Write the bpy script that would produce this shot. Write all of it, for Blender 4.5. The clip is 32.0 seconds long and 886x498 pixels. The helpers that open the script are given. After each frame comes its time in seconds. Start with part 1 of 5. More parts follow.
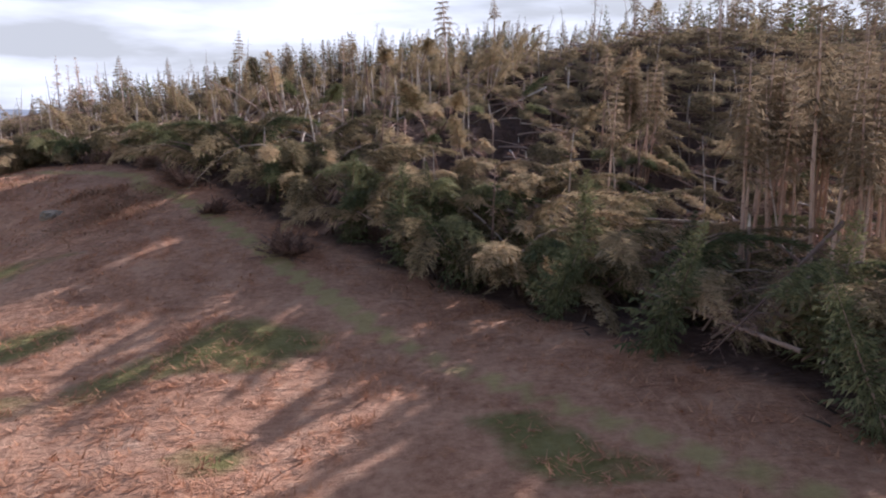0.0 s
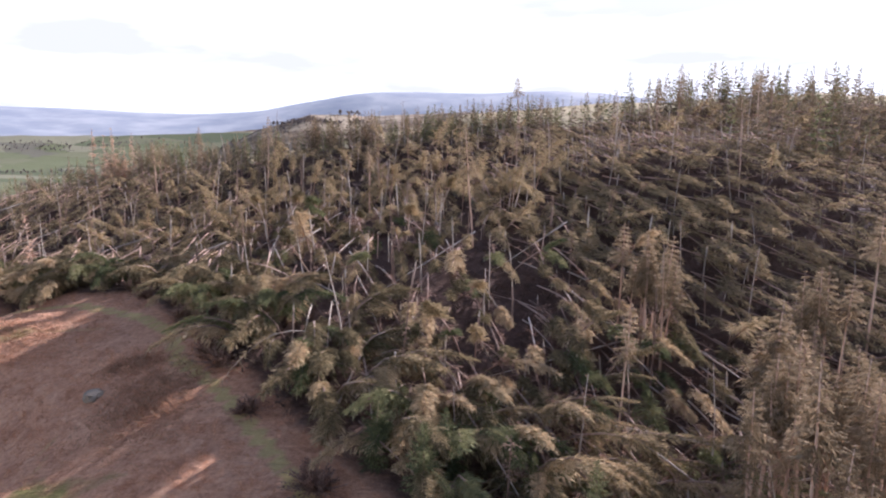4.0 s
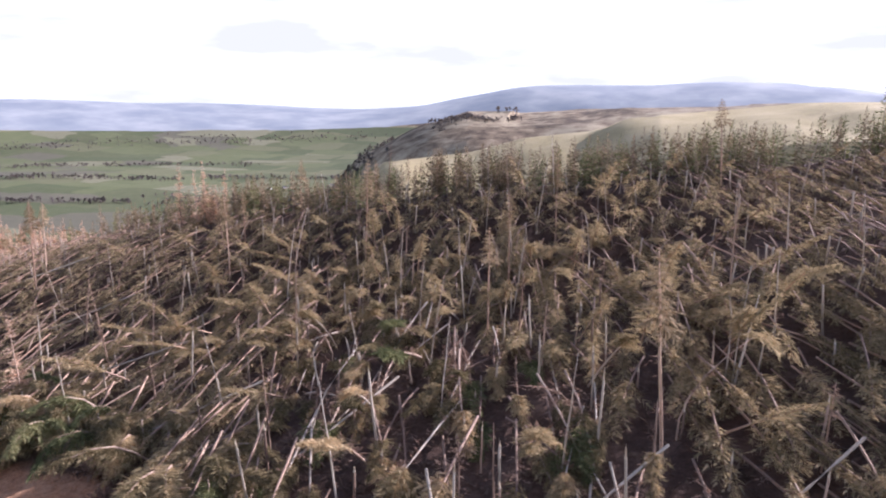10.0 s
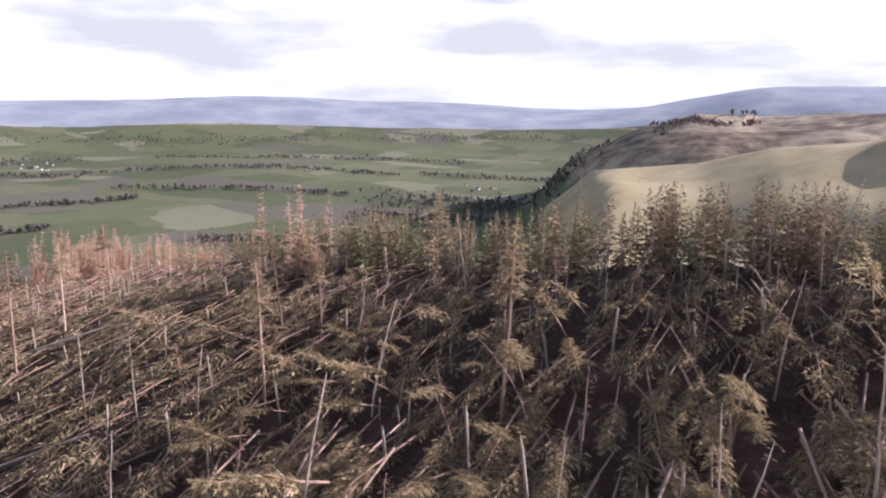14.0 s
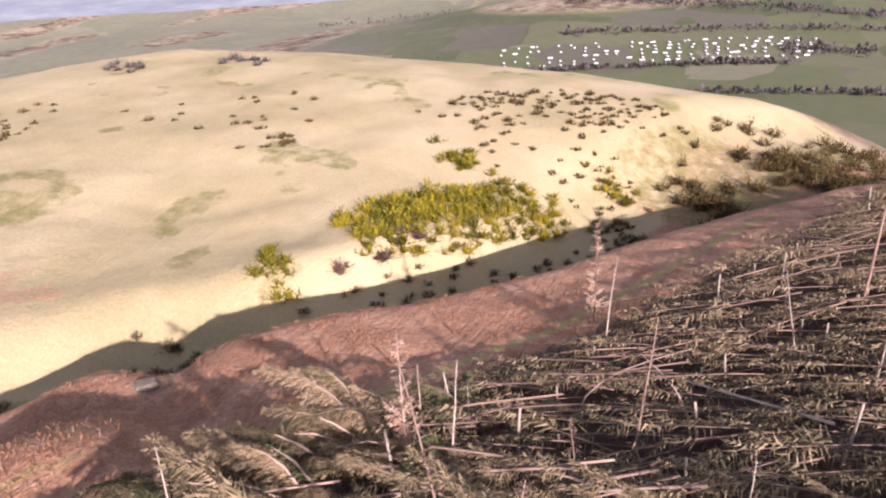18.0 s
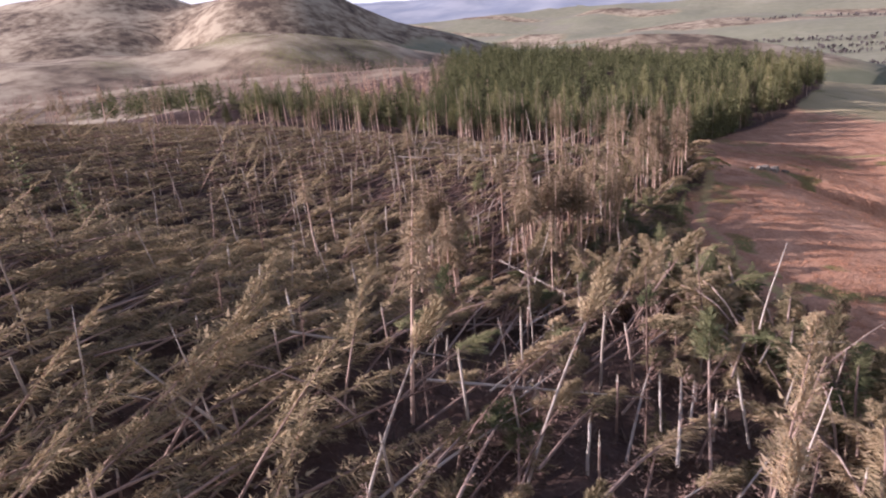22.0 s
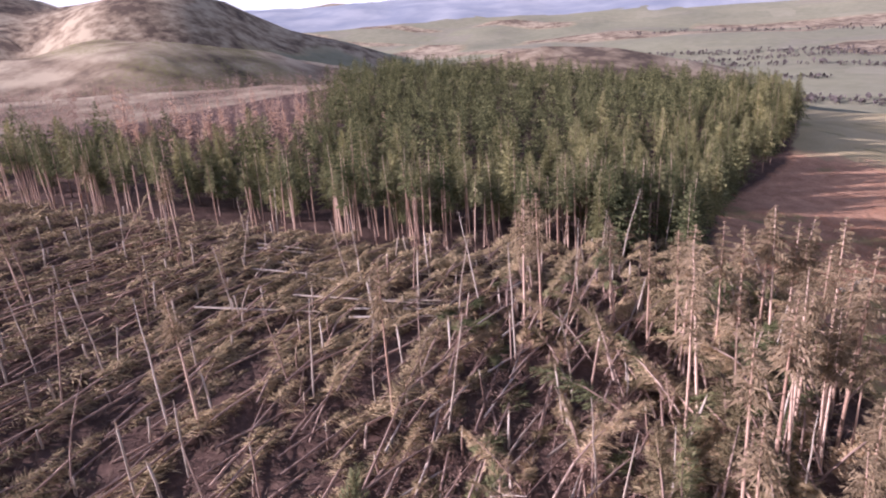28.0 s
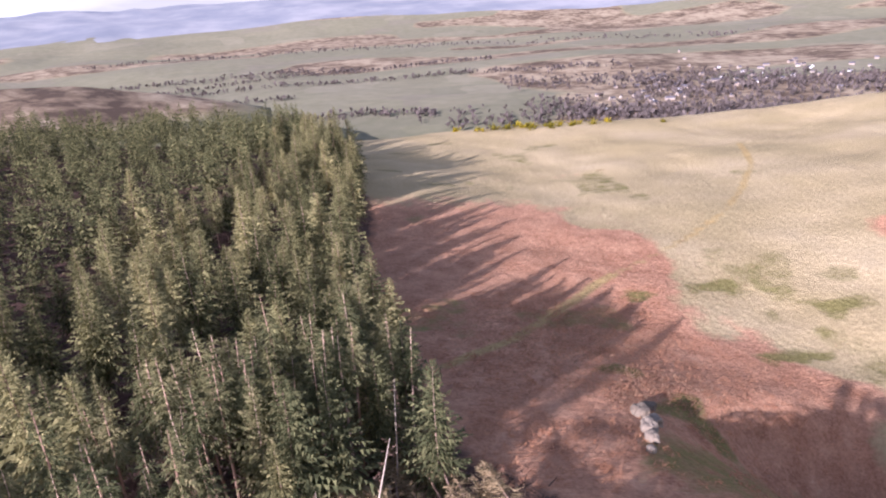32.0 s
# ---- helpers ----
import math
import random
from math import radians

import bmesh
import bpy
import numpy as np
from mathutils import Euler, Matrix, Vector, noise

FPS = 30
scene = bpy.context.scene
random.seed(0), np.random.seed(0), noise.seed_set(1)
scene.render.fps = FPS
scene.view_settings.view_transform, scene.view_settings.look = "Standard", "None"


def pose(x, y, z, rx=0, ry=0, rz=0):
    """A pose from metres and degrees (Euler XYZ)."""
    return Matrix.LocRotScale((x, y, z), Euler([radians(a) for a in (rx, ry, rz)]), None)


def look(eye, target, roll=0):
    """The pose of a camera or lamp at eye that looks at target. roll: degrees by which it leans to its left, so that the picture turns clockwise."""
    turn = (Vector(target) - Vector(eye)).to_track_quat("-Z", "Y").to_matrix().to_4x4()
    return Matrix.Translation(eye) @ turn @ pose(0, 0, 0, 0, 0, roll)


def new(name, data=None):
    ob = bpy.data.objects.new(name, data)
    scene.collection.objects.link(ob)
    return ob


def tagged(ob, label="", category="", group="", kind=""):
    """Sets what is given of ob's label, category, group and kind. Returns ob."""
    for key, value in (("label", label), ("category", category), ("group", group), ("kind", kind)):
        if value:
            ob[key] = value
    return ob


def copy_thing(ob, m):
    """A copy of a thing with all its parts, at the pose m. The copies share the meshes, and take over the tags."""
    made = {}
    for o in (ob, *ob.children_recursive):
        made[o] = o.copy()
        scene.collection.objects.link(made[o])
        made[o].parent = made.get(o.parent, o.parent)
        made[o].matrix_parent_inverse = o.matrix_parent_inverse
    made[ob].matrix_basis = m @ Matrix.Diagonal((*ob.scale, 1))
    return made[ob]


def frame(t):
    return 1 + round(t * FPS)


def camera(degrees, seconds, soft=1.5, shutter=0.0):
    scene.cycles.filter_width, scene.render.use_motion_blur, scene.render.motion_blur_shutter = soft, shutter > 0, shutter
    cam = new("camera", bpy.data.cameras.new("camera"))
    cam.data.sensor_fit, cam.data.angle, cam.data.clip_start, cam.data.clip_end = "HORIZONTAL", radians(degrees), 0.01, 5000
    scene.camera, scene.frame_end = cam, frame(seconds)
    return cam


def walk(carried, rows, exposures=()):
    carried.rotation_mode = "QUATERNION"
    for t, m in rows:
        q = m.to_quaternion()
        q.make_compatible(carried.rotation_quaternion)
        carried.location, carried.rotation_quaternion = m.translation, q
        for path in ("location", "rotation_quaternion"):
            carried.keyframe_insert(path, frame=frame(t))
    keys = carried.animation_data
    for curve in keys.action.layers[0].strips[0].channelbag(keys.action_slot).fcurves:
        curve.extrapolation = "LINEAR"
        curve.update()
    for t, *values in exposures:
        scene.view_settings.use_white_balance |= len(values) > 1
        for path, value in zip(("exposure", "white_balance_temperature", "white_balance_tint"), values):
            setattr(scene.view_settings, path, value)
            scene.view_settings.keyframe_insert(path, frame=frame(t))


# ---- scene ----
cam = camera(66.03, 32.0, soft=2.05)
PATH = [
    (0.0, 0.148, -0.915, 0.010, 78.632, 0.161, -0.416),
    (0.5, 0.209, -0.828, 1.349, 78.506, -0.061, -0.125),
    (1.0, 0.208, -0.807, 2.919, 78.458, -0.209, 0.112),
    (1.5, 0.209, -0.739, 4.705, 78.427, -0.239, 0.362),
    (2.0, 0.245, -0.606, 6.696, 78.518, -0.443, 0.632),
    (2.5, 0.203, -0.548, 9.109, 78.502, -0.346, 0.853),
    (3.0, 0.227, -0.362, 11.744, 78.597, -0.224, 1.094),
    (3.5, 0.167, -0.246, 14.355, 78.643, -0.360, 1.308),
    (4.0, 0.148, -0.105, 17.004, 78.616, -0.466, 1.564),
    (4.5, 0.238, -0.018, 19.497, 78.751, -0.456, 1.879),
    (6.5, 0.027, 7.259, 23.828, 78.341, -0.237, 2.081),
    (7.0, 0.154, 12.211, 23.963, 78.366, -0.112, 2.029),
    (7.5, 0.052, 17.163, 24.082, 78.184, -0.056, 2.102),
    (8.0, -0.057, 22.349, 24.123, 78.091, -0.085, 4.859),
    (8.5, -0.217, 27.515, 24.086, 78.038, 0.025, 8.996),
    (9.0, -0.620, 32.610, 24.054, 77.979, 0.053, 12.341),
    (9.5, -1.065, 37.630, 23.989, 77.952, 0.060, 14.795),
    (10.0, -1.884, 42.384, 23.942, 77.966, -0.021, 14.725),
    (10.5, -3.255, 48.397, 23.661, 77.966, -0.244, 14.834),
    (11.0, -4.868, 54.897, 23.754, 77.864, -0.134, 15.685),
    (11.5, -6.568, 61.305, 23.856, 77.807, -0.301, 16.994),
    (12.0, -8.207, 68.346, 23.869, 77.788, -0.288, 19.208),
    (12.5, -10.507, 75.011, 23.799, 77.836, 0.083, 20.556),
    (13.0, -12.735, 81.820, 23.697, 77.883, 0.087, 24.638),
    (13.5, -15.036, 88.702, 23.647, 77.858, -0.335, 28.784),
    (15.5, -26.759, 112.740, 23.852, 78.172, -0.301, 50.111),
    (16.0, -28.887, 114.757, 23.820, 78.208, 0.248, 61.001),
    (16.5, -29.499, 115.117, 23.524, 78.118, 0.551, 74.001),
    (17.0, -29.779, 115.173, 23.346, 78.156, 1.216, 86.007),
    (17.5, -29.827, 115.153, 23.592, 73.635, 2.162, 98.251),
    (18.0, -29.601, 114.976, 23.997, 67.332, 3.062, 110.673),
    (18.5, -29.500, 114.418, 24.369, 62.499, 3.550, 123.711),
    (19.0, -28.514, 113.469, 24.710, 56.699, 3.883, 137.380),
    (19.5, -28.080, 113.345, 24.685, 51.318, 4.296, 151.080),
    (20.0, -27.705, 113.094, 24.379, 46.398, 4.427, 165.584),
    (20.5, -27.019, 113.400, 24.366, 46.513, 4.404, 181.542),
    (21.0, -26.374, 113.632, 24.701, 48.507, 4.759, 196.825),
    (21.5, -26.200, 113.536, 25.114, 58.764, 4.899, 208.907),
    (22.0, -26.115, 113.105, 25.716, 69.285, 5.054, 221.358),
    (22.5, -26.353, 113.037, 25.818, 69.453, 4.815, 219.922),
    (23.0, -26.222, 112.906, 25.538, 69.191, 4.659, 218.460),
    (23.5, -24.510, 110.933, 25.363, 69.106, 4.678, 218.116),
    (24.0, -20.564, 106.205, 25.708, 69.000, 4.749, 217.618),
    (24.5, -15.006, 99.675, 26.253, 68.901, 4.729, 216.369),
    (25.0, -9.312, 92.888, 26.630, 68.926, 4.807, 216.066),
    (25.5, -3.124, 85.376, 26.729, 68.877, 4.977, 215.379),
    (27.5, 16.498, 56.499, 21.875, 69.437, 3.750, 214.248),
    (28.0, 21.250, 50.510, 21.886, 69.404, 3.870, 213.313),
    (28.5, 25.834, 44.595, 21.716, 69.429, 3.998, 211.916),
    (29.0, 30.193, 38.613, 21.540, 69.442, 4.015, 209.919),
    (29.5, 34.304, 32.317, 21.459, 69.375, 3.953, 206.974),
    (30.0, 38.182, 26.128, 21.470, 69.194, 3.901, 202.332),
    (30.5, 41.570, 19.913, 21.396, 69.107, 3.849, 197.046),
    (31.0, 44.506, 13.455, 21.362, 68.969, 3.855, 189.630),
    (31.5, 46.884, 7.026, 21.207, 68.894, 3.764, 180.462),
    (32.0, 48.096, 0.274, 20.857, 68.863, 3.528, 171.206),
]
walk(cam, [(r[0], pose(*r[1:])) for r in PATH],
     exposures=((0.0, 0.42, 5250, 22), (1.5, 0.55, 5250, 22), (3.0, 0.9, 5300, 24), (8.0, 0.95, 5330, 25), (14.0, 0.66, 5400, 26), (16.0, 0.54, 5500, 30), (17.0, 0.46, 5500, 29), (18.0, 0.62, 5700, 32), (19.0, 0.72, 5700, 32), (20.0, 0.6, 5800, 33), (22.0, 0.52, 5480, 33), (24.0, 0.56, 5380, 34), (28.0, 0.65, 5400, 38), (32.0, 0.74, 5400, 36)))

# ---- world and sun ----
SUN_YAW, SUN_UP = -45.0, 21.0          # degrees; yaw counts anticlockwise from +y
sun_way = Vector((-math.sin(radians(SUN_YAW)) * math.cos(radians(SUN_UP)),
                  math.cos(radians(SUN_YAW)) * math.cos(radians(SUN_UP)), math.sin(radians(SUN_UP))))
sun = new("sun", bpy.data.lights.new("sun", "SUN"))
sun.data.energy, sun.data.angle, sun.data.color = 5.6, radians(0.6), (1.0, 0.90, 0.80)
sun.matrix_world = look((0, 0, 300), Vector((0, 0, 300)) - sun_way)

world = bpy.data.worlds.new("sky")
scene.world = world
world.use_nodes = True
wn, wl = world.node_tree.nodes, world.node_tree.links
sky = wn.new("ShaderNodeTexSky")
sky.sky_type, sky.sun_disc = "NISHITA", False
sky.sun_elevation, sky.sun_rotation = radians(SUN_UP), radians(-SUN_YAW)
sky.altitude, sky.dust_density = 200, 2.0
wco = wn.new("ShaderNodeTexCoord")
wmap = wn.new("ShaderNodeMapping")
wmap.inputs["Scale"].default_value = (1.3, 1.3, 7.0)
wnoise = wn.new("ShaderNodeTexNoise")
wnoise.inputs["Scale"].default_value, wnoise.inputs["Detail"].default_value = 1.7, 7
wramp = wn.new("ShaderNodeValToRGB")
wramp.color_ramp.elements[0].position, wramp.color_ramp.elements[1].position = 0.06, 0.22
wshade = wn.new("ShaderNodeTexNoise")
wshade.inputs["Scale"].default_value, wshade.inputs["Detail"].default_value = 2.6, 6
wtone = wn.new("ShaderNodeValToRGB")
wtone.color_ramp.elements[0].position, wtone.color_ramp.elements[0].color = 0.41, (0.57, 0.56, 0.488, 1)
wtone.color_ramp.elements[1].position, wtone.color_ramp.elements[1].color = 0.64, (1.0, 0.99, 0.915, 1)
wup = wn.new("ShaderNodeMix")
wup.data_type, wup.blend_type = "RGBA", "MULTIPLY"
wup.inputs[0].default_value = 1.0
wup.inputs[7].default_value = (10.6, 10.4, 10.2, 1)
wmix = wn.new("ShaderNodeMix")
wmix.data_type = "RGBA"
wl.new(wco.outputs["Generated"], wmap.inputs["Vector"])
wl.new(wmap.outputs[0], wnoise.inputs["Vector"])
wl.new(wmap.outputs[0], wshade.inputs["Vector"])
wl.new(wnoise.outputs[0], wramp.inputs[0])
wl.new(wshade.outputs[0], wtone.inputs[0])
wl.new(wtone.outputs[0], wup.inputs[6])
wsep = wn.new("ShaderNodeSeparateXYZ")
wfade = wn.new("ShaderNodeMapRange")
wfade.inputs[1].default_value, wfade.inputs[2].default_value = 0.12, 0.42
wfade.inputs[3].default_value, wfade.inputs[4].default_value = 1.0, 0.06
wmul = wn.new("ShaderNodeMath")
wmul.operation = "MULTIPLY"
wl.new(wco.outputs["Generated"], wsep.inputs[0])
wl.new(wsep.outputs[2], wfade.inputs[0])
wl.new(wramp.outputs[0], wmul.inputs[0])
wl.new(wfade.outputs[0], wmul.inputs[1])
wl.new(wmul.outputs[0], wmix.inputs[0])
wl.new(sky.outputs[0], wmix.inputs[6])
wl.new(wup.outputs[2], wmix.inputs[7])
wl.new(wmix.outputs[2], wn["Background"].inputs[0])
wn["Background"].inputs[1].default_value = 0.087


# ---- materials ----
def nodes_of(name):
    m = bpy.data.materials.new(name)
    m.use_nodes = True
    return m, m.node_tree.nodes, m.node_tree.links


def ramp(nodes, stops):
    r = nodes.new("ShaderNodeValToRGB")
    e = r.color_ramp.elements
    while len(e) < len(stops):
        e.new(0.5)
    for el, (p, c) in zip(e, stops):
        el.position, el.color = p, (*c, 1)
    return r


def noise_node(nodes, links, vec, scale, detail=5, rough=0.6):
    n = nodes.new("ShaderNodeTexNoise")
    n.inputs["Scale"].default_value, n.inputs["Detail"].default_value = scale, detail
    n.inputs["Roughness"].default_value = rough
    links.new(vec, n.inputs["Vector"])
    return n


def mixed(nodes, links, fac, a, b, blend="MIX"):
    m = nodes.new("ShaderNodeMix")
    m.data_type, m.blend_type = "RGBA", blend
    for sock, v in ((m.inputs[0], fac), (m.inputs[6], a), (m.inputs[7], b)):
        if isinstance(v, (int, float)):
            sock.default_value = v
        elif isinstance(v, tuple):
            sock.default_value = (*v, 1)
        else:
            links.new(v, sock)
    return m.outputs[2]


def maths(nodes, links, op, a, b):
    m = nodes.new("ShaderNodeMath")
    m.operation = op
    m.use_clamp = op in ("MULTIPLY", "ADD", "SUBTRACT")
    for sock, v in zip(m.inputs, (a, b)):
        if isinstance(v, (int, float)):
            sock.default_value = v
        else:
            links.new(v, sock)
    return m.outputs[0]


def plain_surface(name, stops, scale, fine, rough=0.85, bump=0.3, spread=0.5, stretch=(1, 1, 1)):
    """A surface with coarse and fine variation, and a tone of its own for each object."""
    m, n, l = nodes_of(name)
    co = n.new("ShaderNodeTexCoord")
    mp = n.new("ShaderNodeMapping")
    mp.inputs["Scale"].default_value = stretch
    l.new(co.outputs["Object"], mp.inputs["Vector"])
    info = n.new("ShaderNodeObjectInfo")
    big = noise_node(n, l, mp.outputs[0], scale, 3)
    small = noise_node(n, l, mp.outputs[0], fine, 5, 0.7)
    f = maths(n, l, "MULTIPLY", small.outputs[0], 0.55)
    f = maths(n, l, "ADD", f, maths(n, l, "MULTIPLY", big.outputs[0], 0.45))
    off = maths(n, l, "MULTIPLY", info.outputs["Random"], spread)
    f = maths(n, l, "ADD", f, off)
    f = maths(n, l, "SUBTRACT", f, spread / 2)
    r = ramp(n, stops)
    l.new(f, r.inputs[0])
    b = n["Principled BSDF"]
    l.new(r.outputs[0], b.inputs["Base Color"])
    b.inputs["Roughness"].default_value = rough
    b.inputs["Specular IOR Level"].default_value = 0.2
    bp = n.new("ShaderNodeBump")
    bp.inputs["Strength"].default_value, bp.inputs["Distance"].default_value = bump, 0.05
    l.new(small.outputs[0], bp.inputs["Height"])
    l.new(bp.outputs[0], b.inputs["Normal"])
    return m


def foliage(name, stops, spread=0.35, through_light=0.32):
    """Sprays of needles or twigs: every spray and every tree has its own tone."""
    m, n, l = nodes_of(name)
    info, geo = n.new("ShaderNodeObjectInfo"), n.new("ShaderNodeNewGeometry")
    patch = noise_node(n, l, geo.outputs["Position"], 0.35, 3)
    f = maths(n, l, "MULTIPLY", geo.outputs["Random Per Island"], 0.45)
    f = maths(n, l, "ADD", f, maths(n, l, "MULTIPLY", info.outputs["Random"], spread))
    f = maths(n, l, "ADD", f, maths(n, l, "MULTIPLY", patch.outputs[0], 0.9 - spread))
    f = maths(n, l, "SUBTRACT", f, 0.12)
    r = ramp(n, stops)
    l.new(f, r.inputs[0])
    b = n["Principled BSDF"]
    l.new(r.outputs[0], b.inputs["Base Color"])
    b.inputs["Roughness"].default_value = 0.9
    b.inputs["Specular IOR Level"].default_value = 0.04
    thin, both = n.new("ShaderNodeBsdfTranslucent"), n.new("ShaderNodeMixShader")
    l.new(r.outputs[0], thin.inputs[0])
    both.inputs[0].default_value = through_light
    l.new(b.outputs[0], both.inputs[1])
    l.new(thin.outputs[0], both.inputs[2])
    l.new(both.outputs[0], n["Material Output"].inputs[0])
    return m


M_BARK = plain_surface("bark", [(0.2, (0.156, 0.0978, 0.069)), (0.5, (0.36, 0.241, 0.172)), (0.85, (0.552, 0.414, 0.31))], 0.8, 14, 0.9, 0.5, 0.5, (0.85, 0.85, 0.345))
M_TAN = plain_surface("pinkish_bark", [(0.2, (0.34, 0.21, 0.14)), (0.5, (0.56, 0.375, 0.26)), (0.85, (0.72, 0.53, 0.385))], 0.8, 14, 0.9, 0.5, 0.5, (0.85, 0.85, 0.33))
M_PALE = plain_surface("weathered_wood", [(0.2, (0.36, 0.28, 0.20)), (0.8, (0.66, 0.56, 0.44))], 1.2, 18, 0.8, 0.4, 0.4, (1, 1, 0.2))
M_SPLINTER = plain_surface("torn_wood", [(0.2, (0.55, 0.42, 0.27)), (0.8, (0.80, 0.70, 0.54))], 2, 20, 0.75, 0.5, 0.3)
M_GREEN = foliage("green_needles", [(0.0, (0.036, 0.046, 0.024)), (0.4, (0.125, 0.135, 0.060)), (0.7, (0.265, 0.255, 0.115)), (1.0, (0.45, 0.38, 0.19))], 0.35, 0.22)
M_STAND = foliage("stand_needles", [(0.0, (0.026, 0.031, 0.016)), (0.3, (0.105, 0.110, 0.048)), (0.6, (0.265, 0.250, 0.108)), (1.0, (0.52, 0.46, 0.21))], 0.45, 0.22)
M_FALLEN = foliage("withering_needles", [(0.0, (0.046, 0.040, 0.022)), (0.3, (0.162, 0.132, 0.067)), (0.55, (0.36, 0.278, 0.147)), (0.8, (0.60, 0.445, 0.251)), (1.0, (0.80, 0.59, 0.368))], 0.5, 0.3)
M_WITHERED = foliage("thin_brown_needles", [(0.0, (0.11, 0.082, 0.045)), (0.5, (0.33, 0.245, 0.140)), (1.0, (0.56, 0.42, 0.26))], 0.4, 0.35)
M_DRY = foliage("dead_twigs", [(0.0, (0.11, 0.066, 0.048)), (0.5, (0.29, 0.180, 0.128)), (1.0, (0.54, 0.385, 0.275))], 0.4)
M_BRASH = foliage("forest_litter", [(0.0, (0.035, 0.024, 0.018)), (0.5, (0.115, 0.078, 0.055)), (1.0, (0.27, 0.19, 0.13))], 0.2, 0.15)
# darker copy of the larch twigs: shade put into the colour
M_LARCH_SHADED = foliage("shaded_larch_twigs", [(0.0, (0.17, 0.105, 0.078)), (0.5, (0.36, 0.235, 0.170)), (1.0, (0.56, 0.41, 0.30))], 0.35)
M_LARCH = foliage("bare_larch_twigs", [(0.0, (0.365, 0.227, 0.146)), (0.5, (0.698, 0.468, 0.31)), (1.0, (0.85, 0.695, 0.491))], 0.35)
M_GORSE = foliage("gorse_leaves", [(0.0, (0.065, 0.0715, 0.0144)), (0.45, (0.221, 0.195, 0.0264)), (0.75, (0.442, 0.351, 0.024)), (1.0, (0.806, 0.624, 0.036))], 0.5)
M_SCRUB = foliage("dark_gorse", [(0.0, (0.0581, 0.0469, 0.02)), (0.6, (0.163, 0.115, 0.0446)), (1.0, (0.279, 0.198, 0.0781))], 0.5)
M_BRAKE = foliage("dead_bracken", [(0.0, (0.281, 0.132, 0.0686)), (0.5, (0.562, 0.294, 0.157)), (0.85, (0.737, 0.426, 0.235)), (1.0, (0.85, 0.588, 0.333))], 0.2)
M_CREST = foliage("dull_crest_needles", [(0.0, (0.0816, 0.0714, 0.0444)), (0.5, (0.245, 0.192, 0.111)), (1.0, (0.544, 0.396, 0.246))], 0.3, 0.2)
M_THORN = foliage("thorn_twigs", [(0.0, (0.10, 0.075, 0.045)), (0.5, (0.21, 0.16, 0.095)), (1.0, (0.34, 0.26, 0.16))], 0.4, 0.25)
M_WOODS = foliage("winter_woods", [(0.0, (0.085, 0.075, 0.066)), (0.6, (0.19, 0.158, 0.138)), (1.0, (0.31, 0.255, 0.225))], 0.2)
M_ROCK = plain_surface("grey_sandstone", [(0.2, (0.173, 0.137, 0.0936)), (0.8, (0.36, 0.302, 0.223))], 0.9, 7, 0.95, 0.8)
M_WHITE = plain_surface("white_render", [(0.2, (0.66, 0.64, 0.60)), (0.8, (0.84, 0.82, 0.79))], 0.5, 4, 0.8, 0.1)
M_SLATE = plain_surface("slate_roof", [(0.2, (0.07, 0.07, 0.08)), (0.8, (0.16, 0.15, 0.16))], 0.6, 5, 0.7, 0.3)
M_STONE = plain_surface("stone_wall", [(0.2, (0.25, 0.20, 0.16)), (0.8, (0.46, 0.40, 0.33))], 0.6, 5, 0.9, 0.5)


